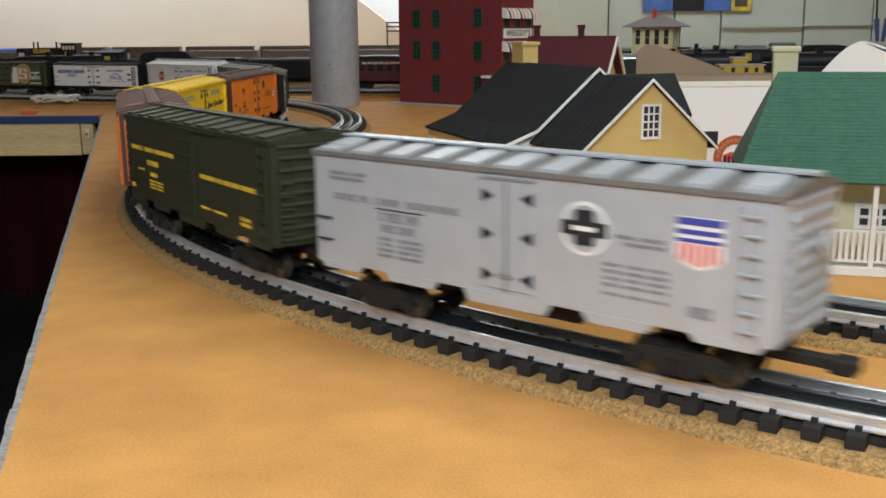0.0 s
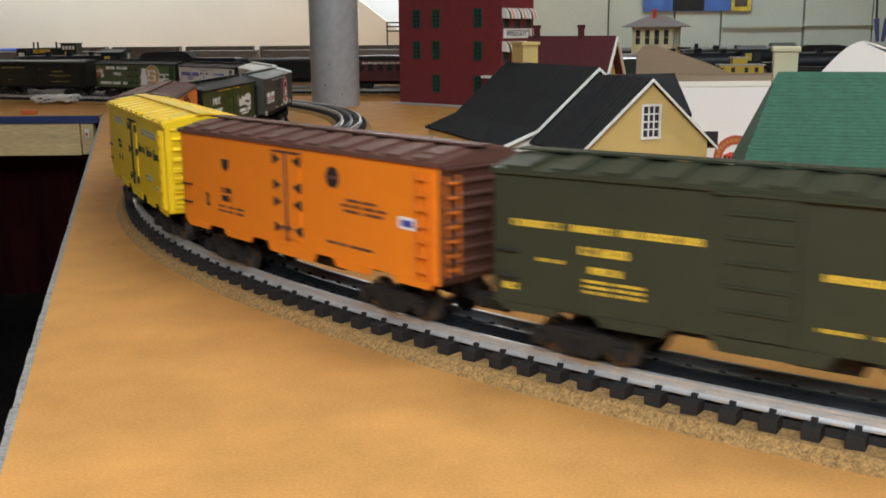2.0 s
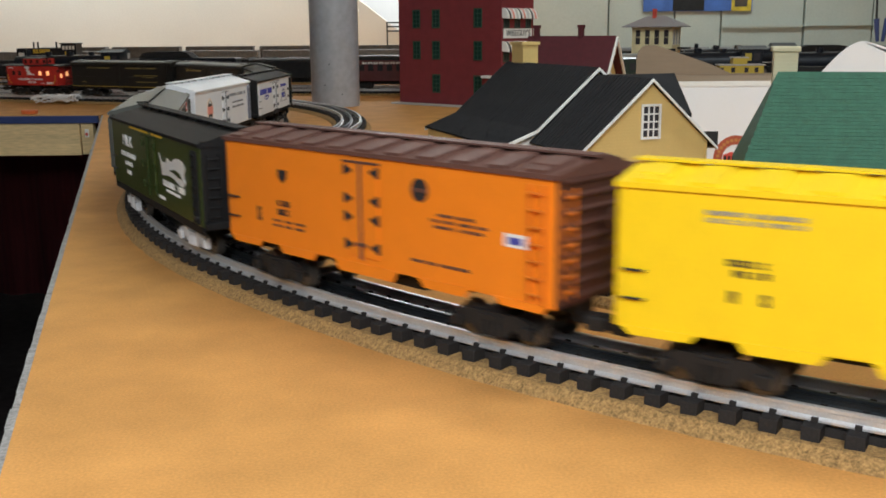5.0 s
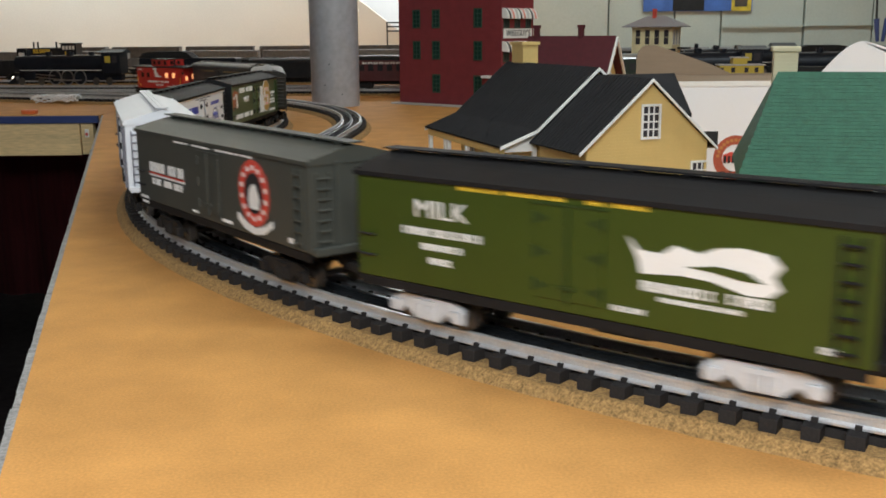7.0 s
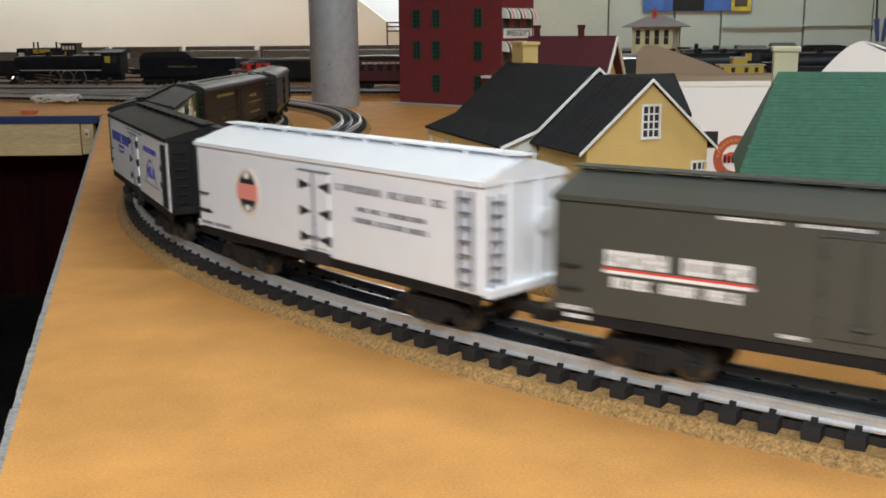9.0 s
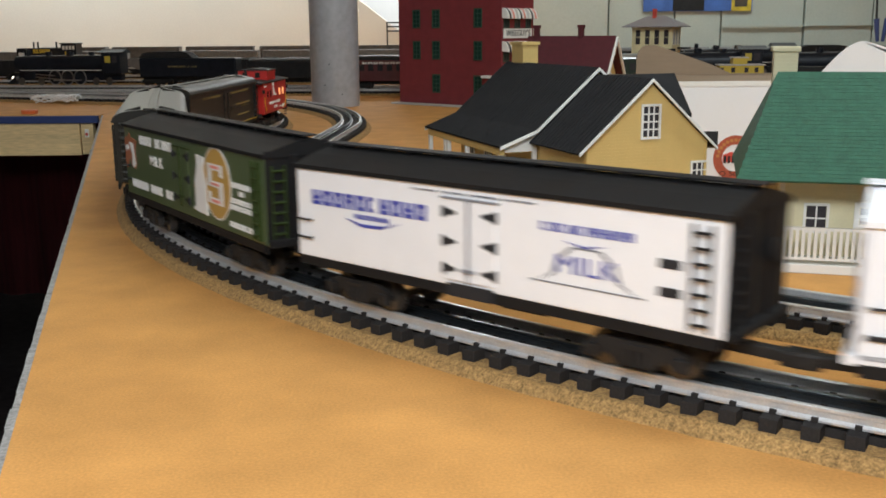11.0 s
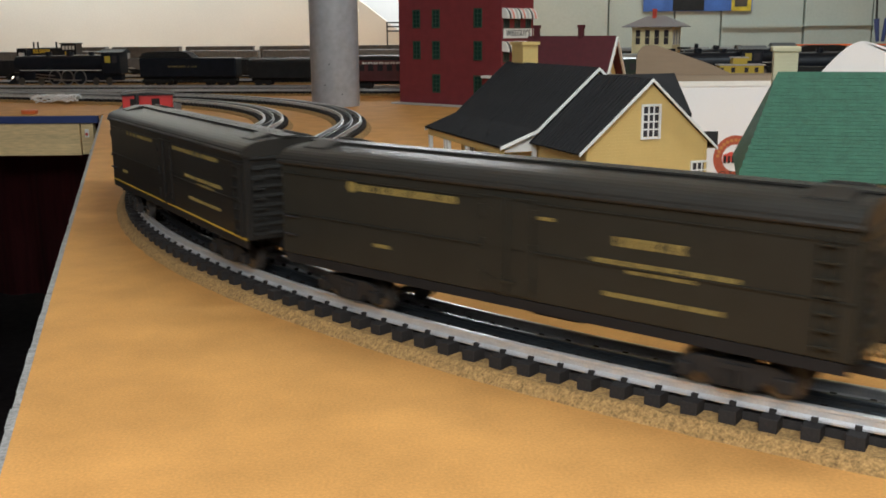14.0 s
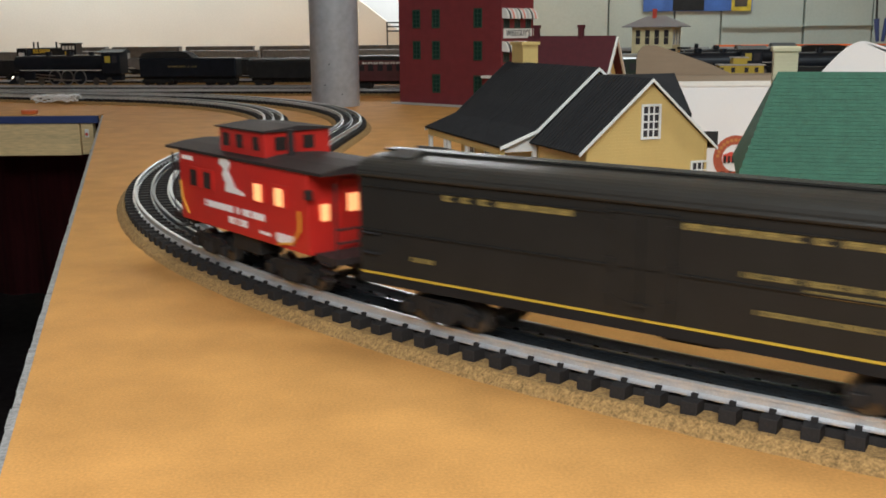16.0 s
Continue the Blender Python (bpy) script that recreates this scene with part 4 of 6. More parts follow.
part("pilot", prism(bmesh.new(), [(-0.182, 0.022), (-0.205, 0.006), (-0.205, 0.003), (-0.175, 0.003)], -0.024, 0.024, "Y"), loco_black, lo)
part("frame", box(bmesh.new(), -0.175, 0.135, -0.012, 0.012, 0.012, 0.034), loco_black, lo)
bm = bmesh.new()
rod(bm, (-0.197, -0.010, 0.018), (-0.193, -0.010, 0.018), 0.004, 12)
part("head_lamp", bm, glowing("small_lamp_glow", (1.0, 0.9, 0.75), 2.0), lo)
td = thing("tender", on_line(-0.775, *L1), "black rounded locomotive tender with faint gold lettering", "model tender")
part("tank", box(bmesh.new(), -0.135, 0.145, -0.029, 0.029, 0.022, 0.074, 0.004), loco_black, td)
part("coal_bunker", prism(bmesh.new(), [(-0.135, 0.074), (0.02, 0.074), (0.005, 0.088), (-0.015, 0.091), (-0.105, 0.091), (-0.125, 0.086)], -0.027, 0.027, "Y"), coal, td)
Side(td, 0.28, 0.029, 0.022, 0.052).letters(0.32, 0.62, 0.52, 0.60, 16, dim_gold_far := surf("faint_gold_lettering", (0.20, 0.15, 0.05), 0.6, bump=0), gaps=(10, 12))
part("underframe", box(bmesh.new(), -0.13, 0.14, -0.014, 0.014, 0.012, 0.022), brown_black, td)
for x in (-0.085, 0.095):
    bm = bmesh.new()
    for d in (-0.034, 0, 0.034):
        rod(bm, (x + d, -0.019, 0.0095), (x + d, -0.015, 0.0095), 0.0095, 16)
        rod(bm, (x + d, 0.015, 0.0095), (x + d, 0.019, 0.0095), 0.0095, 16)
    box(bm, x - 0.045, x + 0.045, -0.025, -0.021, 0.007, 0.016, 0.001)
    part("truck", bm, brown_black, td)
yard_car("passenger_coach", on_line(-0.415, *L1), "black baggage coach behind the tender", 0.33, 0.046, black_paint, black_paint, "box", "model coach")

lo.scale = (1.1, 1.0, 1.24)
td.scale = (1.1, 1.0, 1.12)
copy_thing(lo, on_line(1.02, *L2))
copy_thing(td, on_line(1.34, *L2))
copy_thing(lo, on_line(1.15, *L1))
copy_thing(td, on_line(1.47, *L1))
copy_thing(lo, on_line(0.75, *L1))
# diesel switcher with yellow lettering
sw = thing("diesel_switcher", on_line(-1.53, 3.862, -0.033), "black diesel switcher with yellow lettering", "model locomotive")
part("hood", box(bmesh.new(), -0.105, 0.055, -0.020, 0.020, 0.030, 0.088, 0.002), black_paint, sw)
part("frame", box(bmesh.new(), -0.115, 0.115, -0.031, 0.031, 0.022, 0.030), black_paint, sw)
cb = part("cab", box(bmesh.new(), 0.056, 0.108, -0.031, 0.031, 0.030, 0.100, 0.001), black_paint, sw)
part("cab_roof", box(bmesh.new(), 0.052, 0.112, -0.033, 0.033, 0.100, 0.104, 0.001), black_paint, sw)
for k in range(4):
    part("window", box(bmesh.new(), 0.061 + k * 0.0115, 0.069 + k * 0.0115, -0.0318, -0.0308, 0.083, 0.095), trim_white, cb)
for x in (-0.05, -0.035, 0.03):
    bm = bmesh.new()
    rod(bm, (x, 0, 0.088), (x, 0, 0.108), 0.003, 10)
    part("exhaust", bm, black_paint, sw)
S = Side(sw, 0.23, 0.020, 0.030, 0.058)
S.letters(0.30, 0.56, 0.72, 0.94, 8, yellow_ink)
S.letters(0.33, 0.56, 0.38, 0.60, 7, yellow_ink)
Side(sw, 0.23, 0.031, 0.030, 0.058).letters(0.80, 0.88, 0.58, 0.80, 2, yellow_ink)
part("front_panel", box(bmesh.new(), -0.098, -0.078, -0.0212, -0.0198, 0.062, 0.074), trim_white, sw)
for x in (-0.065, 0.065):
    bm = bmesh.new()
    for d in (-0.02, 0.02):
        rod(bm, (x + d, -0.019, 0.0105), (x + d, 0.019, 0.0105), 0.0105, 16)
    part("truck", bm, brown_black, sw)

sw.scale = (1.12, 1.0, 1.18)
# blue coaches leaving on the far line, orange flats coming in on it
train_blue = surf("deep_blue_coach_paint", (0.03, 0.06, 0.30), 0.45)
far_y, far_m = 5.13, -0.0086
for k in range(3):
    c = yard_car("passenger_coach", on_line(-1.72 - 0.36 * k, far_y, far_m), "deep blue and silver passenger coach rolling on the far track", 0.34, 0.054, silver_side if k == 0 else train_blue, train_blue, "coach", "model coach", group="far running train")
    ROLLING.append((c, [(t, on_line(-1.72 - 0.36 * k - 0.22 * min(t, 4.6), far_y, far_m)) for t in (0, 2, 4, 5, 8, 12, 16)]))
for k in range(4):
    c = yard_car("flat_car", on_line(2.95 + 0.36 * k, far_y, far_m), "black flat car with a long orange container", 0.34, 0.056, black_paint, flat_orange, "flat", "model flat car", group="far running train")
    ROLLING.append((c, [(t, on_line(4.60 + 0.36 * k - 0.19 * t, far_y, far_m)) for t in (0, 4, 8, 12, 16)]))

# ---- small clutter on the back table ----
clear = surf("milky_clear_plastic", (0.75, 0.75, 0.76), 0.3, var=0.2)
pl = thing("wire_bundle", pose(-0.985, 2.53, TT), "loose bundle of pale clear wire and wrap", "wire bundle")
rnd = random.Random(5)
for k in range(9):
    bm = bmesh.new()
    a0, rr0 = rnd.random() * 6.28, 0.012 + 0.02 * rnd.random()
    ps = [Vector((0.045 * math.cos(a0 + i * 0.5) * (0.5 + rr0 * 20) * 0.7, 0.02 * math.sin(a0 + i * 0.5 + k), 0.003 + 0.010 * abs(math.sin(i * 0.6 + k)))) for i in range(9)]
    rings = []
    for i, p in enumerate(ps):
        way = (ps[min(i + 1, 8)] - ps[max(i - 1, 0)]).normalized()
        side = way.cross(Vector((0, 0, 1))).normalized()
        up = side.cross(way)
        rings.append([bm.verts.new(p + 0.0011 * (math.cos(a * math.pi / 3) * side + math.sin(a * math.pi / 3) * up)) for a in range(6)])
    for ra, rb in zip(rings, rings[1:]):
        for j in range(6):
            bm.faces.new((ra[j], rb[j], rb[(j + 1) % 6], ra[(j + 1) % 6]))
    bm.faces.new(rings[0][::-1])
    bm.faces.new(rings[-1])
    part("strand", bm, clear, pl)
pl.scale = (1.7, 1.5, 1.8)
ob = thing("orange_box", pose(-0.925, 2.225, TT), "small bright orange plastic box near the table edge", "box")
part("body", box(bmesh.new(), -0.016, 0.016, -0.008, 0.008, 0, 0.0065, 0.001), flat_orange, ob)
part("lid", box(bmesh.new(), -0.0165, 0.0165, -0.0085, 0.0085, 0.0066, 0.0085, 0.0008), flat_orange, ob)
tg = thing("toggle_plate", pose(-0.7845, 2.1815, TT - 0.040), "tiny white plate with a red button on the fascia", "switch")
part("plate", box(bmesh.new(), -0.004, 0.004, -0.002, 0.001, -0.009, 0.009), trim_white, tg)
part("button", box(bmesh.new(), -0.0025, 0.0025, -0.0035, -0.002, -0.005, 0.001), red_ink, tg)
# ---- the running train ----
SPEED = 0.21797
TRAIN = []          # (car, start on the line, half the distance of its trucks, trucks)


def sideframe_mesh(material, bevel=0.0006):
    bm = bmesh.new()
    poly = [(-0.0255, 0.0055), (-0.0255, 0.0135), (-0.017, 0.0165), (0.017, 0.0165), (0.0255, 0.0135), (0.0255, 0.0055), (0.0195, 0.0055),
            (0.0150, 0.0095), (0.0085, 0.0040), (-0.0085, 0.0040), (-0.0150, 0.0095), (-0.0195, 0.0055)]
    prism(bm, poly, -0.0016, 0.0016, "Y")
    for x in (-0.0225, 0.0225):
        box(bm, x - 0.0036, x + 0.0036, -0.0036, 0.0, 0.0062, 0.0125, bevel)
    for x in (-0.0042, 0.0, 0.0042):
        rod(bm, (x, -0.0018, 0.0052), (x, -0.0018, 0.0125), 0.0018, 8)
    box(bm, -0.0065, 0.0065, -0.0030, 0.0, 0.0125, 0.0150)
    return mesh_of("sideframe", bm, material)


def wheelset_mesh():
    bm = bmesh.new()
    for y in (-0.0165, 0.0165):
        s = 1 if y > 0 else -1
        rod(bm, (0, y - 0.0022, 0), (0, y + 0.0022, 0), 0.0086, 24)
        rod(bm, (0, y - s * 0.0030, 0), (0, y - s * 0.0020, 0), 0.0098, 24)
        for k in range(4):
            a = k * math.pi / 2
            rod(bm, (0.0052 * math.cos(a), y + s * 0.0021, 0.0052 * math.sin(a)), (0.0052 * math.cos(a), y + s * 0.0027, 0.0052 * math.sin(a)), 0.0012, 8)
    rod(bm, (0, -0.0235, 0), (0, 0.0235, 0), 0.0015, 8)
    return mesh_of("wheelset", bm, wheel_steel)


SIDE_DARK = sideframe_mesh(brown_black)
SIDE_PALE = sideframe_mesh(surf("pale_grey_truck_paint", (0.55, 0.55, 0.56), 0.5, var=0.15))
WHEELS = wheelset_mesh()


def truck(car, x, side=SIDE_DARK):
    bm = bmesh.new()
    box(bm, -0.0060, 0.0060, -0.024, 0.024, 0.0105, 0.0165, 0.0008)
    box(bm, -0.0235, -0.0215, -0.020, 0.020, 0.0070, 0.0100)
    box(bm, 0.0215, 0.0235, -0.020, 0.020, 0.0070, 0.0100)
    rod(bm, (0, 0, 0.0160), (0, 0, 0.0290), 0.007, 12)
    t = part("truck", bm, brown_black, car, at=pose(x, 0, 0))
    share("sideframe", side, t, pose(0, -0.0250, 0))
    share("sideframe", side, t, pose(0, 0.0250, 0, 0, 0, 180))
    wheels = [share("wheelset", WHEELS, t, pose(dx, 0, 0.0088)) for dx in (-0.0185, 0.0185)]
    return t, wheels


def coupler(car, x, sign):
    bm = bmesh.new()
    a, b = sorted((x - sign * 0.012, x + sign * 0.016))
    box(bm, a, b, -0.0032, 0.0032, 0.0135, 0.0190, 0.0008)
    c, d = sorted((x + sign * 0.014, x + sign * 0.0255))
    box(bm, c, d, -0.0062, 0.0048, 0.0125, 0.0200, 0.0014)
    return part("coupler", bm, brown_black, car, "dark knuckle coupler")


def ladder(car, x, y, z0, z1, width, material, along_x=True, rungs=7, name="ladder"):
    bm = bmesh.new()
    o = 0.0022
    n = -1 if y < 0 else 1
    for k in (-0.5, 0.5):
        if along_x:
            box(bm, x + k * width - 0.0005, x + k * width + 0.0005, min(y, y + n * o), max(y, y + n * o), z0, z1)
        else:
            s = 1 if x > 0 else -1
            box(bm, min(x, x + s * o), max(x, x + s * o), y + k * width - 0.0005, y + k * width + 0.0005, z0, z1)
    for i in range(rungs):
        z = z0 + (z1 - z0) * (i + 0.5) / rungs
        if along_x:
            rod(bm, (x - width / 2, y + n * o, z), (x + width / 2, y + n * o, z), 0.0007, 6)
        else:
            rod(bm, (x + (1 if x > 0 else -1) * o, y - width / 2, z), (x + (1 if x > 0 else -1) * o, y + width / 2, z), 0.0007, 6)
    return part(name, bm, material, car)


def freight_car(name, label, start, length, half, zb, height, side_mat, roof_mat, end_mat, roof="steel", ends="ribbed", tabs=True,
                roof_rise=0.006, fascia=0.0, frame_mat=None, trucks_side=SIDE_DARK, hatches=True, ladder_mat=None, category="model freight car", truck_at=0.33,
                hatch_mat=None, board_mat=None, rib_mat=None):
    car = thing(name, pose(0, 0, 0), label, category, "cars of the running train")
    top = zb + height
    h = length / 2
    body = part("body", box(bmesh.new(), -h, h, -half, half, zb, top, 0.0008), side_mat, car)
    if tabs:
        for a, b, d in ((-0.49, -0.36, 0.003), (-0.30, -0.16, 0.004), (-0.10, 0.10, 0.0055), (0.16, 0.30, 0.004), (0.36, 0.49, 0.003)):
            for s in (-1, 1):
                part("sill_tab", prism(bmesh.new(), [(a * length, zb + 0.001), (b * length, zb + 0.001), (b * length - 0.004, zb - d), (a * length + 0.004, zb - d)], s * half - 0.0006, s * half + 0.0006, "Y"), side_mat, body)
    else:
        for s in (-1, 1):
            part("side_sill", box(bmesh.new(), -h + 0.001, h - 0.001, s * (half - 0.0008) - 0.0008, s * (half - 0.0008) + 0.0008, zb - 0.0052, zb - 0.0002), frame_mat or brown_black, car)
    # ends
    for s in (-1, 1):
        bm = bmesh.new()
        e = s * (h + 0.0002)
        if ends == "ribbed":
            box(bm, min(e, e + s * 0.0006), max(e, e + s * 0.0006), -half + 0.0006, half - 0.0006, zb + 0.0006, top)
        else:
            box(bm, min(e, e + s * 0.0006), max(e, e + s * 0.0006), -half + 0.0006, half - 0.0006, zb + 0.0006, top + roof_rise * 0.3)
        ep = part("end_panel", bm, end_mat, car)
        if ends != "ribbed":
            part("end_sill", box(bmesh.new(), min(e, e + s * 0.0048), max(e, e + s * 0.0048), -half + 0.001, half - 0.001, zb - 0.0010, zb + 0.0036, 0.0005), end_mat, ep)
            for y in (-half * 0.36, half * 0.36):
                part("end_post", box(bmesh.new(), min(e, e + s * 0.0022), max(e, e + s * 0.0022), y - 0.002, y + 0.002, zb, top), end_mat, ep)
        else:
            k = 9
            for i in range(k):
                z = zb + height * (i + 0.6) / k
                part("end_rib", rod(bmesh.new(), (e + s * 0.0004, -half + 0.004, z), (e + s * 0.0004, half - 0.004, z), 0.0016, 8), end_mat, ep)
    lm = ladder_mat or side_mat
    for s in (-1, 1):
        if s > 0:
            ladder(car, s * (h - 0.0105), -half, zb + 0.002, top - 0.004, 0.0085, lm)
        else:
            for z in (zb + height * 0.22, zb + height * 0.42):
                bm = bmesh.new()
                rod(bm, (-h + 0.003, -half - 0.0018, z), (-h + 0.013, -half - 0.0018, z), 0.0006, 6)
                for x in (-h + 0.0034, -h + 0.0126):
                    rod(bm, (x, -half - 0.0018, z), (x, -half + 0.0004, z), 0.0006, 6)
                part("grab_iron", bm, black_ink, car)
        ladder(car, s * h, -s * 0 - half + 0.009, zb + 0.004, top - 0.006, 0.0085, lm, along_x=False, name="end_ladder")
    bm = bmesh.new()
    rod(bm, (h + 0.0045, 0.010, zb + height * 0.62), (h + 0.006, 0.010, zb + height * 0.62), 0.0062, 16)
    rod(bm, (h, 0.010, zb + height * 0.62), (h + 0.005, 0.010, zb + height * 0.62), 0.0010, 8)
    part("brake_wheel", bm, end_mat, car)
    # roof
    w = half + 0.0014
    if roof == "round":
        sec = [(-w, top - 0.001)] + [(-w * math.copysign(abs(math.cos(a)) ** 0.8, math.cos(a)), top + roof_rise * math.sin(a) ** 0.75) for a in [math.pi * k / 18 for k in range(1, 18)]] + [(w, top - 0.001)]
    else:
        sec = [(-w, top - 0.0012 - fascia), (-w, top + 0.0012), (-w * 0.5, top + roof_rise * 0.62), (0, top + roof_rise), (w * 0.5, top + roof_rise * 0.62), (w, top + 0.0012), (w, top - 0.0012 - fascia)]
    part("roof", prism(bmesh.new(), sec, -h - 0.0016, h + 0.0016, "X"), roof_mat, car, smooth=False)
    if roof == "steel":
        n = 11
        for i in range(n):
            x = -h + length * (i + 0.5) / n
            bm = bmesh.new()
            for s in (-1, 1):
                prism(bm, [(s * (w - 0.001), top + 0.0014), (s * 0.0065, top + roof_rise * 0.90), (s * 0.0065, top + roof_rise * 0.90 + 0.0012), (s * (w - 0.001), top + 0.0030)], x - length * 0.024, x + length * 0.024, "X")
            part("roof_rib", bm, rib_mat or roof_mat, car)
    bm = bmesh.new()
    z = top + roof_rise + (0.0004 if roof == "round" else 0.0009)
    for k in (-1, 0, 1):
        box(bm, -h - 0.003, h + 0.003, k * 0.0036 - 0.0016, k * 0.0036 + 0.0016, z, z + 0.0010)
    for i in range(10):
        x = -h + 0.01 + (length - 0.02) * i / 9
        box(bm, x - 0.001, x + 0.001, -0.005, 0.005, z - 0.0026, z)
    part("running_board", bm, board_mat or roof_mat, car)
    if hatches:
        for sx in (-1, 1):
            for sy in (-1, 1):
                bm = bmesh.new()
                box(bm, -0.0075, 0.0075, -0.0075, 0.0075, 0, 0.0030, 0.0008)
                rod(bm, (-0.004, -sy * 0.0075, 0.002), (0.004, -sy * 0.0075, 0.002), 0.0010, 8)
                part("roof_hatch", bm, hatch_mat or roof_mat, car, at=pose(sx * (h - 0.0125), sy * 0.0165, top + roof_rise * 0.48, -sy * 9))
    # underframe
    fm = frame_mat or brown_black
    bm = bmesh.new()
    box(bm, -h + 0.004, h - 0.004, -0.006, 0.006, zb - 0.008, zb)
    for i in range(6):
        x = -h * 0.78 + i * h * 1.56 / 5
        box(bm, x - 0.0015, x + 0.0015, -half + 0.003, half - 0.003, zb - 0.0045, zb)
    rod(bm, (-0.035, 0.012, zb - 0.0075), (-0.010, 0.012, zb - 0.0075), 0.0065, 14)
    box(bm, 0.005, 0.035, -0.018, -0.008, zb - 0.011, zb - 0.001, 0.001)
    rod(bm, (-h * 0.5, -0.014, zb - 0.006), (h * 0.5, -0.014, zb - 0.006), 0.0009, 6)
    part("underframe", bm, fm, car)
    ts = [truck(car, s * truck_at * length, trucks_side) for s in (-1, 1)]
    for s in (-1, 1):
        coupler(car, s * h, s)
    TRAIN.append((car, start, truck_at * length, ts))
    return car, Side(car, length, half, zb, height)


def reefer_door(sd, x0, x1, z0, z1, material, bar_mat, hinge_mat, hinges=((0.82, 0.5, 0.2)), strap=0.010, latch=True):
    """A pair of swinging doors with strap hinges and a locking bar."""
    m = (x0 + x1) / 2
    for a, b in ((x0, m - 0.001), (m + 0.001, x1)):
        part("door", box(bmesh.new(), sd.x(a), sd.x(b), sd.y - 0.0010, sd.y + 0.0002, sd.z(z0), sd.z(z1), 0.0003), material, sd.car)
    sd.bar("door_track", x0 - 0.006, x1 + 0.006, z1, z1 + 0.018, bar_mat, 0.0016)
    if latch:
        bm = bmesh.new()
        rod(bm, (sd.x(m), sd.y - 0.0018, sd.z(z0 - 0.02)), (sd.x(m), sd.y - 0.0018, sd.z(z1)), 0.0008, 8)
        box(bm, sd.x(m) - 0.004, sd.x(m) + 0.004, sd.y - 0.0024, sd.y - 0.0008, sd.z(z0 + 0.10), sd.z(z0 + 0.13))
        part("lock_bar", bm, bar_mat, sd.car)
    for f in hinges:
        z = z0 + (z1 - z0) * f
        sd.hinge(x0, z, 1, hinge_mat, strap)
        sd.hinge(x1, z, -1, hinge_mat, strap)


HW = 0.0310
# silver steel reefer
silver = surf("silver_car_paint", (0.46, 0.49, 0.53), 0.38, 0.25, var=0.08, bump=0.1)
silver_roof = surf("grey_galvanized_roof", (0.20, 0.195, 0.19), 0.5, 0.3, var=0.25)
car, sd = freight_car("reefer_car", "silver-grey steel refrigerator car with black hardware and shields", 1.3174, 0.2715, HW, 0.0265, 0.0629, silver, silver_roof, silver, rib_mat=silver, hatch_mat=silver, board_mat=silver)
reefer_door(sd, 0.45, 0.555, 0.06, 0.93, silver, grey_ink, black_ink, (0.12, 0.5, 0.85), 0.0055)
sd.letters(0.057, 0.397, 0.595, 0.655, 24, grey_ink, gaps=(7, 13))
sd.letters(0.045, 0.15, 0.82, 0.85, 12, grey_ink)
sd.letters(0.045, 0.14, 0.77, 0.80, 12, grey_ink)
sd.bar("rule", 0.175, 0.30, 0.555, 0.565, black_ink)
sd.letters(0.185, 0.291, 0.455, 0.535, 6, grey_ink)
sd.letters(0.19, 0.28, 0.36, 0.43, 6, grey_ink)
for z in (0.29, 0.24, 0.19, 0.14):
    sd.letters(0.18, 0.30, z, z + 0.028, 14, grey_ink, gaps=(5,))
sd.disc("emblem", 0.663, 0.636, 0.0128, 0.0128, white_ink, 0.0004, 0.86, label="white round emblem with a dark cross")
sd.bar("emblem_bar", 0.618, 0.708, 0.585, 0.69, black_ink, 0.0007)
sd.bar("emblem_bar", 0.645, 0.681, 0.515, 0.775, black_ink, 0.0008)
sd.bar("emblem_bar", 0.640, 0.686, 0.62, 0.655, white_ink, 0.0010)
sd.shape("shield", [(0.835, 0.82), (0.911, 0.82), (0.915, 0.55), (0.90, 0.49), (0.873, 0.452), (0.846, 0.49), (0.831, 0.55)], white_ink, 0.0004, "blue white and red striped shield")
for a, b in ((0.765, 0.815), (0.70, 0.735), (0.645, 0.672)):
    sd.bar("shield_band", 0.8345, 0.9115, a, b, blue_ink, 0.0007)
for i in range(6):
    x = 0.838 + i * 0.0125
    d = abs(i - 2.5) * 0.018
    sd.bar("shield_stripe", x, x + 0.0068, 0.475 + d, 0.635, red_ink, 0.0007)
sd.letters(0.722, 0.821, 0.60, 0.628, 14, grey_ink, gaps=(6,))
sd.letters(0.74, 0.815, 0.555, 0.58, 12, grey_ink)
for z in (0.39, 0.34, 0.29, 0.24, 0.17):
    sd.letters(0.701, 0.825, z, z + 0.024, 17, grey_ink, gaps=(5, 11))
sd.letters(0.86, 0.90, 0.12, 0.20, 4, grey_ink)

# olive boxcar with yellow lettering
olive = surf("dark_olive_paint", (0.036, 0.040, 0.024), 0.45, var=0.12)
car, sd = freight_car("boxcar", "dark olive green boxcar with yellow lettering", 1.0106, 0.2690, HW, 0.0256, 0.0652, olive, olive, olive, hatches=False)
sd.bar("door", 0.42, 0.535, 0.03, 0.97, olive, 0.0014)
for z in (0.2, 0.36, 0.52, 0.68, 0.84):
    sd.bar("door_rib", 0.425, 0.53, z, z + 0.016, olive, 0.0022)
sd.bar("door_track", 0.40, 0.70, 0.965, 0.985, olive, 0.0022)
sd.letters(0.037, 0.387, 0.605, 0.655, 27, yellow_ink, gaps=(8, 15))
sd.letters(0.171, 0.262, 0.445, 0.505, 5, yellow_ink)
sd.letters(0.19, 0.25, 0.315, 0.365, 4, yellow_ink)
sd.letters(0.09, 0.14, 0.36, 0.385, 4, yellow_ink)
for z in (0.25, 0.21, 0.17):
    sd.letters(0.18, 0.29, z, z + 0.02, 13, yellow_ink, gaps=(6,))
sd.letters(0.02, 0.055, 0.12, 0.17, 3, yellow_ink)
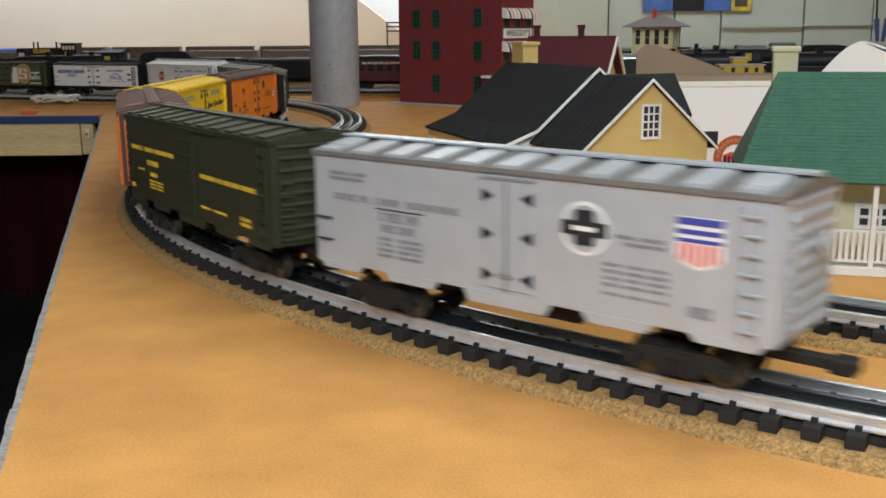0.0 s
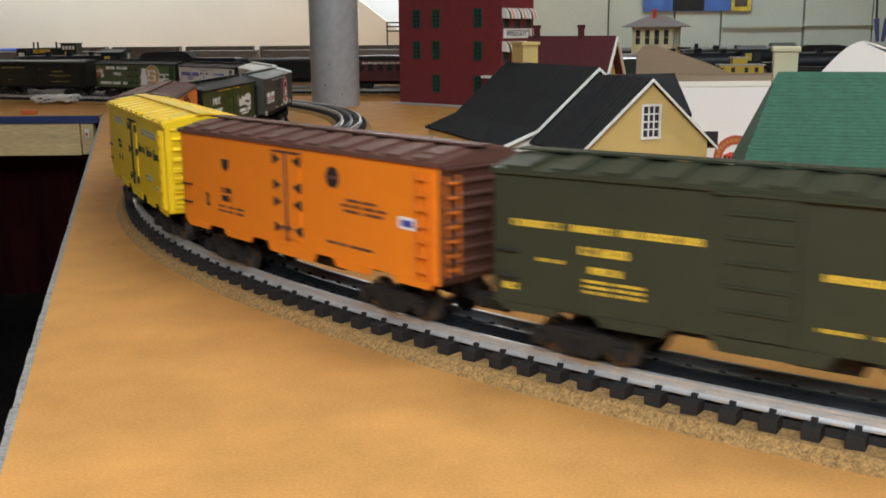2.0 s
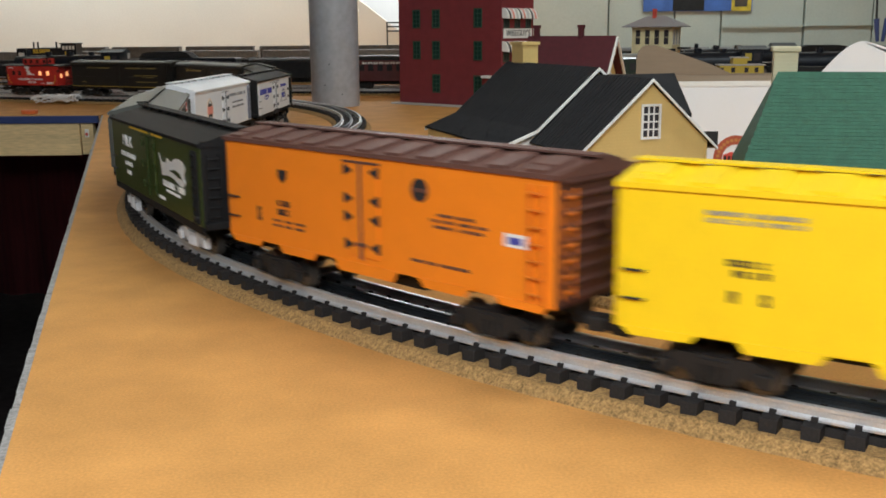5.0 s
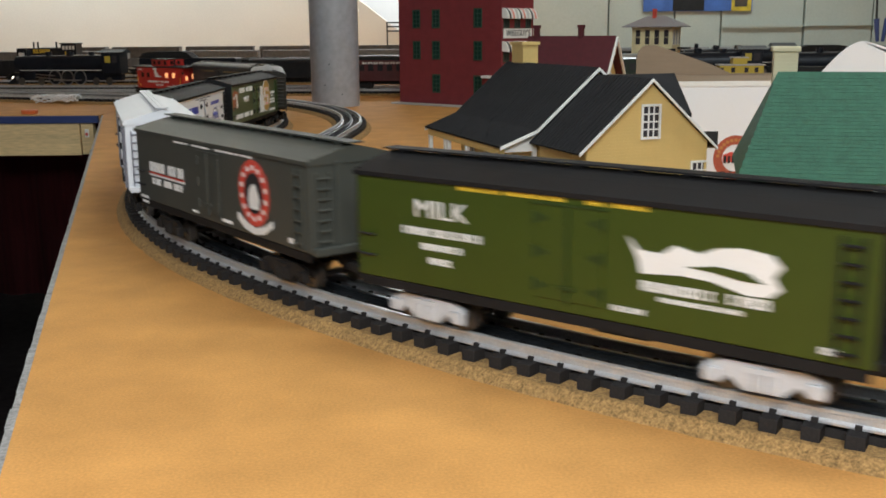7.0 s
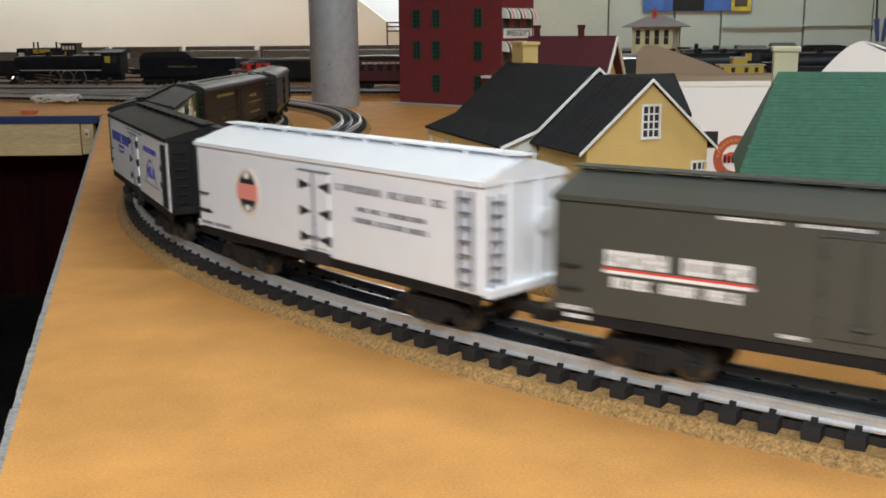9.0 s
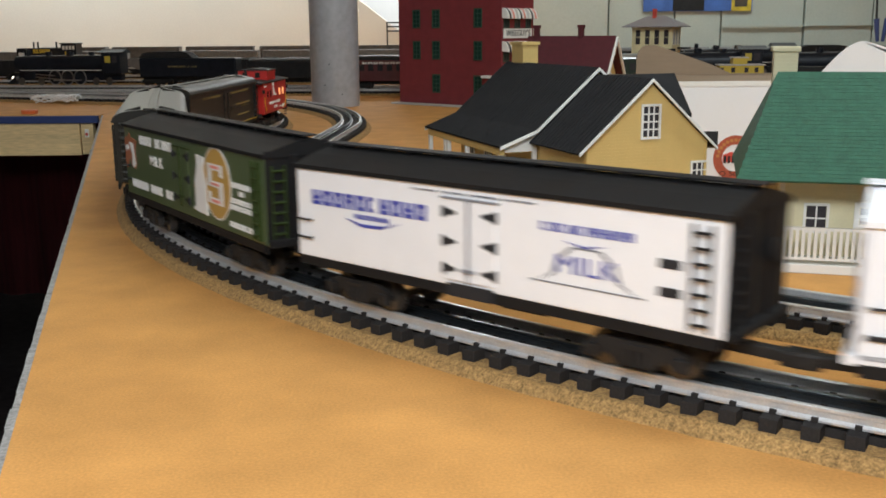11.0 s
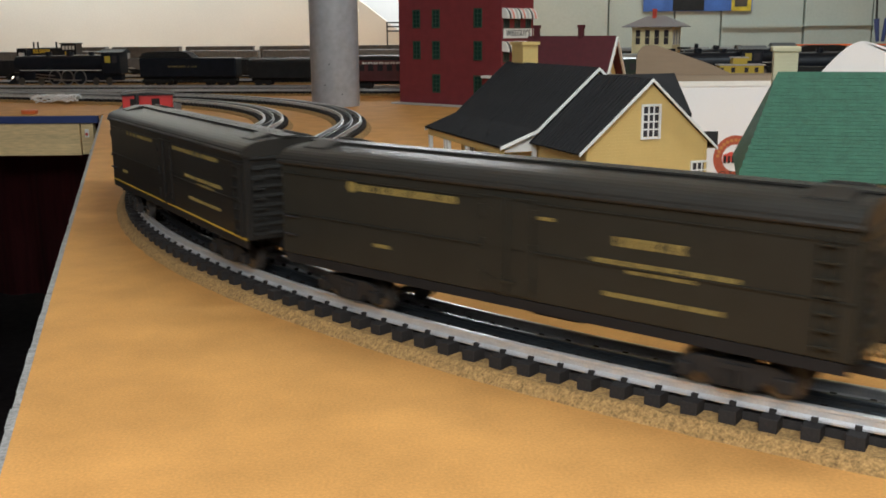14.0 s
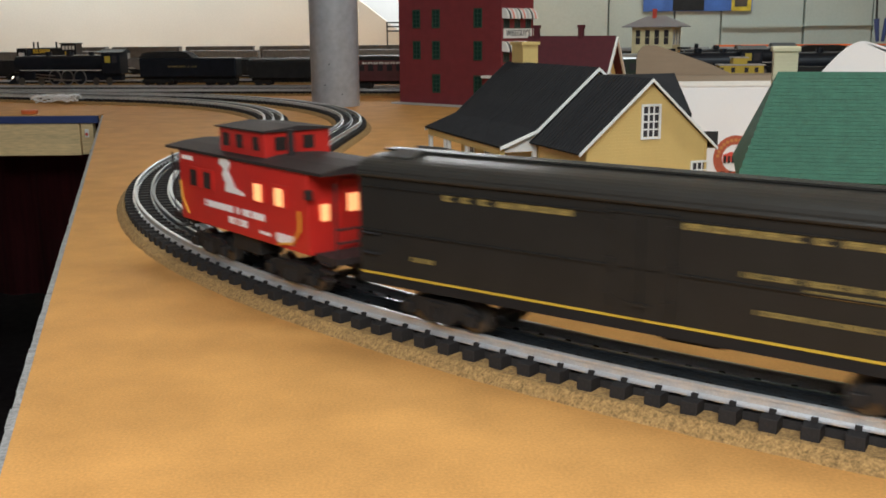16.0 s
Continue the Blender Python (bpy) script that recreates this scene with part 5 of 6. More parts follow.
sd.letters(0.574, 0.919, 0.475, 0.522, 29, yellow_ink, gaps=(9, 12))
sd.letters(0.57, 0.635, 0.15, 0.175, 8, yellow_ink)
sd.letters(0.655, 0.735, 0.15, 0.175, 9, yellow_ink)
sd.letters(0.821, 0.879, 0.165, 0.20, 4, yellow_ink)
sd.letters(0.821, 0.879, 0.11, 0.145, 4, yellow_ink)


# two orange reefers with brown roofs and ends
def orange_reefer(start, label):
    car, sd = freight_car("reefer_car", label, start, 0.2690, HW, 0.0266, 0.0632, ORANGE, BROWN, BROWN_END, roof_rise=0.0065, ladder_mat=ORANGE_DARK)
    reefer_door(sd, 0.445, 0.545, 0.08, 0.92, ORANGE, BROWN, black_ink, (0.12, 0.42, 0.62, 0.92), 0.006)
    sd.shape("emblem", [(0.205, 0.755), (0.238, 0.755), (0.236, 0.68), (0.2215, 0.625), (0.207, 0.68)], black_ink)
    sd.letters(0.200, 0.248, 0.40, 0.455, 3, black_ink)
    sd.letters(0.200, 0.248, 0.31, 0.37, 4, black_ink)
    sd.letters(0.12, 0.14, 0.22, 0.36, 2, black_ink)
    for z in (0.24, 0.19):
        sd.letters(0.18, 0.30, z, z + 0.022, 13, BROWN, gaps=(4, 8))
    sd.disc("emblem", 0.666, 0.76, 0.0062, 0.0062, black_ink, label="black round emblem")
    sd.bar("emblem_bar", 0.643, 0.689, 0.745, 0.775, BROWN, 0.0007)
    sd.letters(0.715, 0.815, 0.565, 0.59, 13, BROWN, gaps=(6,))
    sd.letters(0.695, 0.845, 0.515, 0.54, 18, BROWN, gaps=(8,))
    sd.letters(0.705, 0.835, 0.465, 0.49, 15, BROWN, gaps=(7,))
    sd.letters(0.64, 0.80, 0.145, 0.17, 20, BROWN, gaps=(9,))
    sd.bar("placard", 0.885, 0.937, 0.425, 0.53, white_ink, 0.0005, "white placard with a dark centre")
    sd.bar("placard_mark", 0.895, 0.927, 0.45, 0.505, blue_ink, 0.0008)
    return car


ORANGE = boarded("orange_car_paint", (0.86, 0.235, 0.012), 0.0023, rough=0.42, var=0.05, strength=0.25)
ORANGE_DARK = surf("orange_ladder_paint", (0.62, 0.16, 0.015), 0.5)
BROWN = surf("brown_roof_paint", (0.115, 0.052, 0.040), 0.55, var=0.15)
BROWN_END = surf("dark_brown_end_paint", (0.075, 0.028, 0.020), 0.55, var=0.15)
orange_reefer(0.7129, "orange refrigerator car with a brown roof and dark hardware")

# yellow reefer
YELLOW = boarded("yellow_car_paint", (0.88, 0.60, 0.010), 0.0023, rough=0.42, var=0.05, strength=0.2)
car, sd = freight_car("reefer_car", "bright yellow refrigerator car with black lettering", 0.4226, 0.2705, HW, 0.0254, 0.0647, YELLOW, YELLOW, YELLOW, roof_rise=0.0065)
reefer_door(sd, 0.435, 0.555, 0.10, 0.90, YELLOW, black_ink, black_ink, (0.07, 0.52, 0.90), 0.0055)
for z in (0.87, 0.82):
    sd.letters(0.145, 0.295, z - 0.03, z, 19, grey_ink, gaps=(8,))
sd.letters(0.18, 0.25, 0.515, 0.56, 4, black_ink)
sd.letters(0.19, 0.248, 0.445, 0.49, 4, black_ink)
for z in (0.86, 0.815):
    sd.letters(0.65, 0.86, z - 0.028, z, 27, grey_ink, gaps=(9, 17))
sd.letters(0.58, 0.69, 0.55, 0.62, 5, black_ink)
sd.bar("flourish", 0.578, 0.594, 0.53, 0.66, black_ink)
sd.letters(0.715, 0.80, 0.55, 0.62, 4, black_ink)
sd.bar("flourish", 0.714, 0.728, 0.53, 0.66, black_ink)
sd.letters(0.825, 0.93, 0.55, 0.62, 5, black_ink)
sd.bar("flourish", 0.822, 0.838, 0.53, 0.66, black_ink)
for z in (0.31, 0.265):
    sd.letters(0.689, 0.768, z - 0.03, z, 9, grey_ink)
sd.letters(0.83, 0.87, 0.19, 0.225, 6, grey_ink)
sd.letters(0.185, 0.20, 0.27, 0.35, 1, black_ink)
sd.letters(0.235, 0.25, 0.27, 0.35, 1, black_ink)

orange_reefer(0.1284, "orange refrigerator car with a brown roof coupled behind the yellow one")

# green milk car with a black roof and pale trucks
GREEN = boarded("green_car_paint", (0.040, 0.061, 0.007), 0.0023, rough=0.4, var=0.06, strength=0.2)
BLACK_ROOF = surf("black_roof_paint", (0.011, 0.0105, 0.011), 0.62, var=0.25)
car, sd = freight_car("milk_car", "green milk car with a black roof and pale grey trucks", -0.1717, 0.2730, HW, 0.0245, 0.0568, GREEN, BLACK_ROOF, BLACK_ROOF, roof="smooth", ends="plain", tabs=False,
                      roof_rise=0.0092, frame_mat=BLACK_ROOF, trucks_side=SIDE_PALE, hatches=False, ladder_mat=BLACK_ROOF, category="model milk car")
DARK_GREEN = surf("dark_green_hardware", (0.030, 0.048, 0.012), 0.5)
reefer_door(sd, 0.425, 0.56, 0.10, 0.90, GREEN, DARK_GREEN, DARK_GREEN, (0.14, 0.5, 0.86), 0.008)
sd.letters(0.255, 0.485, 0.935, 0.975, 22, yellow_ink, gaps=(9,))
sd.letters(0.525, 0.645, 0.935, 0.975, 11, yellow_ink, gaps=(3,))
sd.say("MILK", 0.212, 0.715, 0.0135, white_ink, 0.034)
sd.letters(0.119, 0.31, 0.475, 0.545, 15, white_ink)
sd.letters(0.165, 0.265, 0.345, 0.405, 8, white_ink)
sd.letters(0.185, 0.245, 0.215, 0.275, 4, white_ink)
sd.shape("script_swash", [(0.605, 0.73), (0.625, 0.63), (0.665, 0.62), (0.69, 0.70), (0.73, 0.66), (0.76, 0.72), (0.80, 0.745), (0.845, 0.72), (0.862, 0.64), (0.85, 0.56), (0.862, 0.47), (0.845, 0.405), (0.81, 0.395), (0.75, 0.46), (0.70, 0.47), (0.63, 0.44), (0.625, 0.55)], white_ink, 0.0004, "white flowing script emblem")
sd.shape("script_gap", [(0.71, 0.545), (0.76, 0.585), (0.81, 0.565), (0.836, 0.50), (0.80, 0.50), (0.75, 0.535)], GREEN, 0.0007)
sd.letters(0.632, 0.848, 0.305, 0.385, 13, white_ink, gaps=(8,))
sd.letters(0.665, 0.805, 0.235, 0.272, 17, white_ink)
sd.letters(0.58, 0.64, 0.10, 0.145, 8, white_ink)
sd.letters(0.925, 0.955, 0.06, 0.11, 3, white_ink)

# grey-green dairy car with a red ring emblem
SLATE = boarded("slate_green_paint", (0.058, 0.061, 0.052), 0.0023, rough=0.45, var=0.06, strength=0.2)
car, sd = freight_car("milk_car", "dark grey-green dairy car with a red ring emblem", -0.4796, 0.2720, HW, 0.0278, 0.0538, SLATE, SLATE, SLATE, roof="smooth", ends="plain", tabs=False,
                      roof_rise=0.0092, frame_mat=BLACK_ROOF, hatches=False, category="model milk car")
reefer_door(sd, 0.435, 0.555, 0.10, 0.88, SLATE, SLATE, SLATE, (0.14, 0.5, 0.86), 0.008)
sd.letters(0.093, 0.334, 0.45, 0.585, 11, white_ink, gaps=(5,))
sd.bar("underline", 0.09, 0.336, 0.385, 0.415, white_ink, 0.0005)
sd.bar("underline", 0.09, 0.336, 0.412, 0.435, red_ink, 0.0005)
sd.letters(0.105, 0.32, 0.265, 0.355, 15, white_ink, gaps=(5, 10))
sd.disc("emblem", 0.741, 0.52, 0.0208, 0.0215, red_ink, 0.0004, 0.62, "red ring emblem")
sd.disc("emblem", 0.741, 0.52, 0.0126, 0.0128, black_ink, 0.0004)
sd.shape("emblem_figure", [(0.715, 0.45), (0.722, 0.56), (0.735, 0.62), (0.752, 0.63), (0.760, 0.55), (0.772, 0.45), (0.765, 0.33), (0.72, 0.33)], white_ink, 0.0007, "pale figure in the emblem")
for k in range(14):
    a = 2 * math.pi * k / 14 + 0.2
    sd.bar("ring_letter", 0.741 + 0.0168 / 0.272 * math.cos(a) - 0.006, 0.741 + 0.0168 / 0.272 * math.cos(a) + 0.006, 0.52 + 0.0172 / 0.056 * math.sin(a) - 0.028, 0.52 + 0.0172 / 0.056 * math.sin(a) + 0.028, white_ink, 0.0007)
sd.shape("ribbon", [(0.655, 0.24), (0.69, 0.155), (0.741, 0.10), (0.79, 0.155), (0.83, 0.25), (0.832, 0.17), (0.79, 0.06), (0.741, 0.02), (0.69, 0.06), (0.652, 0.16)], white_ink, 0.0005, "pale ribbon")
for a, b in ((0.28, 0.37), (0.40, 0.50), (0.54, 0.64), (0.65, 0.74)):
    sd.letters(a, b, 0.93, 0.955, 8, white_ink)
for a, b in ((0.01, 0.07), (0.02, 0.07)):
    sd.letters(a, b, 0.02 if a == 0.01 else -0.05, 0.06 if a == 0.01 else -0.015, 6, white_ink)
sd.letters(0.38, 0.42, 0.05, 0.08, 5, white_ink)
sd.letters(0.56, 0.62, 0.05, 0.09, 7, white_ink)
sd.letters(0.905, 0.945, 0.06, 0.12, 3, white_ink)

# white dairy car
WHITE = boarded("white_car_paint", (0.80, 0.815, 0.85), 0.0023, rough=0.42, var=0.03, strength=0.15)
car, sd = freight_car("milk_car", "white dairy car with a salmon round emblem and black hinges", -0.7855, 0.2700, HW, 0.0263, 0.0564, WHITE, WHITE, WHITE, roof="smooth", ends="plain", tabs=False,
                      roof_rise=0.0108, frame_mat=BLACK_ROOF, hatches=False, category="model milk car", ladder_mat=surf("grey_ladder_paint", (0.17, 0.17, 0.20), 0.5))
reefer_door(sd, 0.445, 0.545, 0.08, 0.88, WHITE, grey_ink, black_ink, (0.12, 0.47, 0.82), 0.0085)
sd.bar("step_plate", 0.455, 0.545, -0.09, 0.04, black_ink, 0.0012)
sd.disc("emblem", 0.226, 0.528, 0.0135, 0.0160, surf("cream_emblem_rim", (0.82, 0.70, 0.60), 0.6, var=0.05), 0.0004, label="salmon round emblem with a cream rim")
sd.disc("emblem", 0.226, 0.528, 0.0098, 0.0132, black_ink, 0.0006)
sd.disc("emblem", 0.226, 0.715, 0.0034, 0.0022, white_ink, 0.0008)
sd.disc("emblem", 0.226, 0.345, 0.0034, 0.0022, white_ink, 0.0008)
sd.bar("emblem_band", 0.184, 0.268, 0.44, 0.62, salmon_ink, 0.0009)
sd.letters(0.571, 0.911, 0.735, 0.805, 16, grey_ink, gaps=(7, 13))
sd.letters(0.64, 0.85, 0.555, 0.60, 20, grey_ink, gaps=(3, 8))
sd.letters(0.63, 0.86, 0.44, 0.49, 22, grey_ink, gaps=(6, 15))
sd.letters(0.006, 0.144, 0.04, 0.075, 15, grey_ink, gaps=(6,))
sd.bar("grab_iron", 0.01, 0.06, 0.19, 0.205, black_ink, 0.0014)

# white dairy car with a black roof
WHITE_B = boarded("bright_white_car_paint", (0.87, 0.87, 0.885), 0.0023, rough=0.42, var=0.03, strength=0.15)
car, sd = freight_car("milk_car", "white dairy car with a black roof and blue lettering", -1.0997, 0.2690, HW, 0.0268, 0.0530, WHITE_B, BLACK_ROOF, BLACK_ROOF, roof="smooth", ends="plain", tabs=False,
                      roof_rise=0.0092, frame_mat=BLACK_ROOF, hatches=False, ladder_mat=BLACK_ROOF, category="model milk car")
reefer_door(sd, 0.425, 0.55, 0.06, 0.86, WHITE_B, grey_ink, black_ink, (0.14, 0.48, 0.84), 0.0085)
sd.bar("step_plate", 0.435, 0.545, -0.10, 0.03, black_ink, 0.0012)
sd.letters(0.05, 0.385, 0.60, 0.76, 10, blue_ink)
sd.shape("swash", [(0.15, 0.50), (0.20, 0.46), (0.26, 0.47), (0.31, 0.53), (0.255, 0.435), (0.20, 0.425)], blue_ink)
sd.letters(0.18, 0.28, 0.51, 0.56, 6, blue_ink)
sd.letters(0.65, 0.84, 0.69, 0.77, 10, blue_ink)
sd.shape("swash", [(0.70, 0.62), (0.74, 0.59), (0.785, 0.62), (0.742, 0.57)], blue_ink)
sd.say("MILK", 0.745, 0.40, 0.0125, blue_ink, 0.034)
sd.shape("milk_can_outline", [(0.64, 0.22), (0.68, 0.30), (0.69, 0.45), (0.72, 0.56), (0.77, 0.56), (0.80, 0.45), (0.81, 0.30), (0.85, 0.22), (0.815, 0.31), (0.806, 0.46), (0.775, 0.575), (0.715, 0.575), (0.684, 0.46), (0.674, 0.31)], grey_ink)
sd.bar("rule", 0.63, 0.86, 0.215, 0.228, grey_ink)
sd.letters(0.34, 0.64, 0.905, 0.925, 40, grey_ink, gaps=(9, 18, 29))
sd.bar("placard", 0.885, 0.925, 0.52, 0.60, black_ink)
sd.bar("placard", 0.885, 0.925, 0.28, 0.36, black_ink)

# green milk car with a gold disc, bottle and cow
MOSS = boarded("moss_green_paint", (0.075, 0.105, 0.045), 0.0023, rough=0.42, var=0.06, strength=0.2)
car, sd = freight_car("milk_car", "moss green milk car with a gold disc and bottle", -1.3969, 0.2730, HW, 0.0258, 0.0561, MOSS, BLACK_ROOF, BLACK_ROOF, roof="smooth", ends="plain", tabs=False,
                      roof_rise=0.0098, frame_mat=BLACK_ROOF, hatches=False, ladder_mat=DARK_GREEN, category="model milk car")
reefer_door(sd, 0.425, 0.535, 0.13, 0.87, MOSS, DARK_GREEN, black_ink, (0.10, 0.48, 0.87), 0.0085)
cow_brown = surf("cow_brown_paint", (0.33, 0.11, 0.05), 0.6)
sd.shape("cow_head", [(0.008, 0.82), (0.03, 0.84), (0.05, 0.90), (0.06, 0.84), (0.085, 0.83), (0.118, 0.80), (0.105, 0.73), (0.098, 0.60), (0.105, 0.45), (0.085, 0.38), (0.06, 0.42), (0.045, 0.55), (0.015, 0.36), (0.004, 0.45), (0.006, 0.70)], cow_brown, 0.0004, "brown and white painted cow head")
sd.shape("cow_blaze", [(0.05, 0.77), (0.085, 0.76), (0.09, 0.62), (0.10, 0.46), (0.083, 0.40), (0.066, 0.45), (0.07, 0.60)], white_ink, 0.0007)
sd.shape("cow_blaze", [(0.012, 0.70), (0.04, 0.73), (0.045, 0.66), (0.015, 0.64)], white_ink, 0.0007)
sd.letters(0.14, 0.413, 0.775, 0.90, 10, white_ink, gaps=(4,))
sd.say("MILK", 0.278, 0.575, 0.0115, white_ink, 0.029)
sd.letters(0.052, 0.409, 0.12, 0.235, 17, white_ink, gaps=(7, 13))
sd.disc("gold_disc", 0.722, 0.54, 0.0242, 0.0250, white_ink, 0.0004)
sd.disc("gold_disc", 0.722, 0.54, 0.0230, 0.0238, gold_ink, 0.0006, label="gold disc")
for (a, b, c, d) in ((0.668, 0.765, 0.70, 0.775), (0.668, 0.765, 0.285, 0.36), (0.668, 0.765, 0.495, 0.565), (0.668, 0.695, 0.53, 0.73), (0.738, 0.765, 0.33, 0.53), (0.745, 0.765, 0.63, 0.72), (0.668, 0.688, 0.34, 0.43)):
    sd.bar("emblem_bar", a, b, c, d, white_ink, 0.0009)
for (a, b, c, d) in ((0.692, 0.742, 0.72, 0.755), (0.692, 0.742, 0.515, 0.545), (0.692, 0.742, 0.305, 0.34)):
    sd.bar("emblem_stripe", a, b, c, d, salmon_ink, 0.0012)
sd.shape("milk_bottle", [(0.577, 0.12), (0.655, 0.10), (0.658, 0.50), (0.645, 0.62), (0.640, 0.72), (0.645, 0.82), (0.592, 0.84), (0.596, 0.72), (0.588, 0.60), (0.576, 0.50)], white_ink, 0.0008, "white milk bottle")
sd.letters(0.815, 0.925, 0.555, 0.62, 9, white_ink)
sd.letters(0.855, 0.885, 0.47, 0.53, 2, white_ink)
sd.letters(0.80, 0.925, 0.37, 0.43, 12, white_ink)
sd.letters(0.80, 0.925, 0.29, 0.35, 13, white_ink)
sd.letters(0.793, 0.933, 0.075, 0.14, 13, white_ink)
sd.letters(0.56, 0.575, 0.12, 0.16, 2, white_ink)

# two long express cars with rounded roofs
EXPRESS = surf("dark_brown_green_paint", (0.023, 0.021, 0.016), 0.34, var=0.15)
EXPRESS_B = surf("dark_brown_black_paint", (0.018, 0.017, 0.0155), 0.34, var=0.15)
EXPRESS_ROOF = surf("dark_roof_paint", (0.026, 0.024, 0.021), 0.36, 0.0, var=0.2)
EXPRESS_ROOF.node_tree.nodes["Principled BSDF"].inputs["Specular IOR Level"].default_value = 0.16
dim_gold = surf("dim_gold_lettering", (0.24, 0.175, 0.050), 0.55, var=0.1, bump=0)


def express_car(start, label, material, stripe):
    car, sd = freight_car("express_car", label, start, 0.3335, HW, 0.0262, 0.0548, material, EXPRESS_ROOF, material, roof="round", ends="ribbed", tabs=False, roof_rise=0.0095,
                          hatches=False, truck_at=0.345, category="model express car", frame_mat=BLACK_ROOF)
    h = 0.16675
    for s in (-1, 1):
        for sy in (-1, 1):
            part("roof_hatch", box(bmesh.new(), -0.010, 0.010, -0.007, 0.007, 0, 0.004, 0.001), EXPRESS_ROOF, car, at=pose(s * (h - 0.018), sy * 0.014, 0.0810 + 0.0066, -sy * 14))
    bm = bmesh.new()
    rod(bm, (-h - 0.001, -HW - 0.0006, 0.0812), (h + 0.001, -HW - 0.0006, 0.0812), 0.0015, 8)
    part("drip_rail", bm, EXPRESS_ROOF, car)
    sd.bar("side_seam", 0.003, 0.997, 0.44, 0.452, material, 0.0010)
    sd.bar("side_seam", 0.003, 0.997, 0.88, 0.890, material, 0.0008)
    reefer_door(sd, 0.455, 0.545, 0.03, 0.90, material, material, material, (0.14, 0.5, 0.86), 0.006)
    if stripe:
        sd.bar("sill_stripe", 0.0, 1.0, 0.005, 0.026, surf("deep_yellow_stripe", (0.50, 0.33, 0.035), 0.5, var=0.08, bump=0), 0.0006, "yellow stripe along the sill")
    return car, sd


car, sd = express_car(-1.7349, "dark brown express car with dim gold lettering", EXPRESS, False)
sd.letters(0.17, 0.405, 0.79, 0.86, 20, dim_gold)
sd.disc("lettering", 0.178, 0.825, 0.0035, 0.0032, dim_gold, 0.0006)
sd.letters(0.555, 0.585, 0.75, 0.78, 4, dim_gold)
sd.letters(0.68, 0.79, 0.62, 0.70, 9, dim_gold)
sd.letters(0.645, 0.86, 0.46, 0.50, 24, dim_gold)
sd.letters(0.70, 0.80, 0.40, 0.43, 14, dim_gold)
sd.letters(0.665, 0.84, 0.18, 0.22, 20, dim_gold)
sd.letters(0.225, 0.265, 0.24, 0.275, 5, dim_gold)
car, sd = express_car(-2.0999, "dark brown-black express car with a yellow sill stripe", EXPRESS_B, True)
sd.letters(0.17, 0.40, 0.82, 0.875, 7, dim_gold)
sd.letters(0.56, 0.86, 0.82, 0.875, 9, dim_gold)
sd.letters(0.64, 0.87, 0.50, 0.545, 26, dim_gold, gaps=(8, 17))
sd.letters(0.72, 0.83, 0.43, 0.47, 13, dim_gold)
sd.letters(0.66, 0.86, 0.22, 0.26, 22, dim_gold)
sd.letters(0.105, 0.15, 0.19, 0.235, 5, dim_gold)

# red caboose with lit windows
RED = surf("red_caboose_paint", (0.50, 0.022, 0.016), 0.40, var=0.08)
lamp_warm = glowing("lit_window_glow", (1.0, 0.42, 0.17), 0.95)
car = thing("caboose", pose(0, 0, 0), "red caboose with a cupola and warm lit windows", "model caboose", "cars of the running train")
zb, top, half, h = 0.0260, 0.0760, 0.0310, 0.0855
part("body", box(bmesh.new(), -h, h, -half, half, zb, top, 0.0006), RED, car)
ROOF_C = surf("caboose_roof_paint", (0.030, 0.022, 0.021), 0.6, var=0.2)
w = half + 0.0018
part("roof", prism(bmesh.new(), [(-w, top - 0.0008), (-w, top + 0.001), (-w * 0.5, top + 0.0036), (0, top + 0.0046), (w * 0.5, top + 0.0036), (w, top + 0.001), (w, top - 0.0008)], -h - 0.018, h + 0.018, "X"), ROOF_C, car)
cup = part("cupola", box(bmesh.new(), -0.034, 0.026, -0.0245, 0.0245, top + 0.001, top + 0.0185, 0.0006), RED, car, "red cupola with a dark roof")
part("cupola_roof", prism(bmesh.new(), [(-0.0265, top + 0.0183), (-0.0265, top + 0.0192), (0, top + 0.0215), (0.0265, top + 0.0192), (0.0265, top + 0.0183)], -0.036, 0.028, "X"), ROOF_C, cup)
glass_dark = surf("dark_window_glass", (0.030, 0.022, 0.020), 0.15, var=0.2, bump=0)
for x in (-0.024, -0.006):
    part("cupola_window", box(bmesh.new(), x - 0.0040, x + 0.0040, -0.0252, -0.0243, top + 0.0065, top + 0.0150), glass_dark, cup)
part("cupola_window", box(bmesh.new(), 0.012, 0.019, -0.0252, -0.0243, top + 0.0065, top + 0.0150), glass_dark, cup)
for y in (-0.013, 0.008):
    part("cupola_window", box(bmesh.new(), 0.0258, 0.0267, y - 0.004, y + 0.004, top + 0.0065, top + 0.0150), glass_dark, cup)
bm = bmesh.new()
rod(bm, (0.034, -0.010, top), (0.034, -0.010, top + 0.020), 0.0022, 10)
part("smoke_pipe", bm, ROOF_C, car)
SC = Side(car, 0.171, half, zb, top - zb)
for cx, lit in ((0.14, False), (0.26, False), (0.665, True), (0.815, True)):
    m = lamp_warm if lit else glass_dark
    win = SC.bar("window", cx - 0.045, cx + 0.045, 0.50, 0.78, RED, 0.0010)
    part("pane", box(bmesh.new(), SC.x(cx - 0.026), SC.x(cx + 0.026), -half - 0.0016, -half - 0.0008, SC.z(0.52), SC.z(0.74)), m, win)
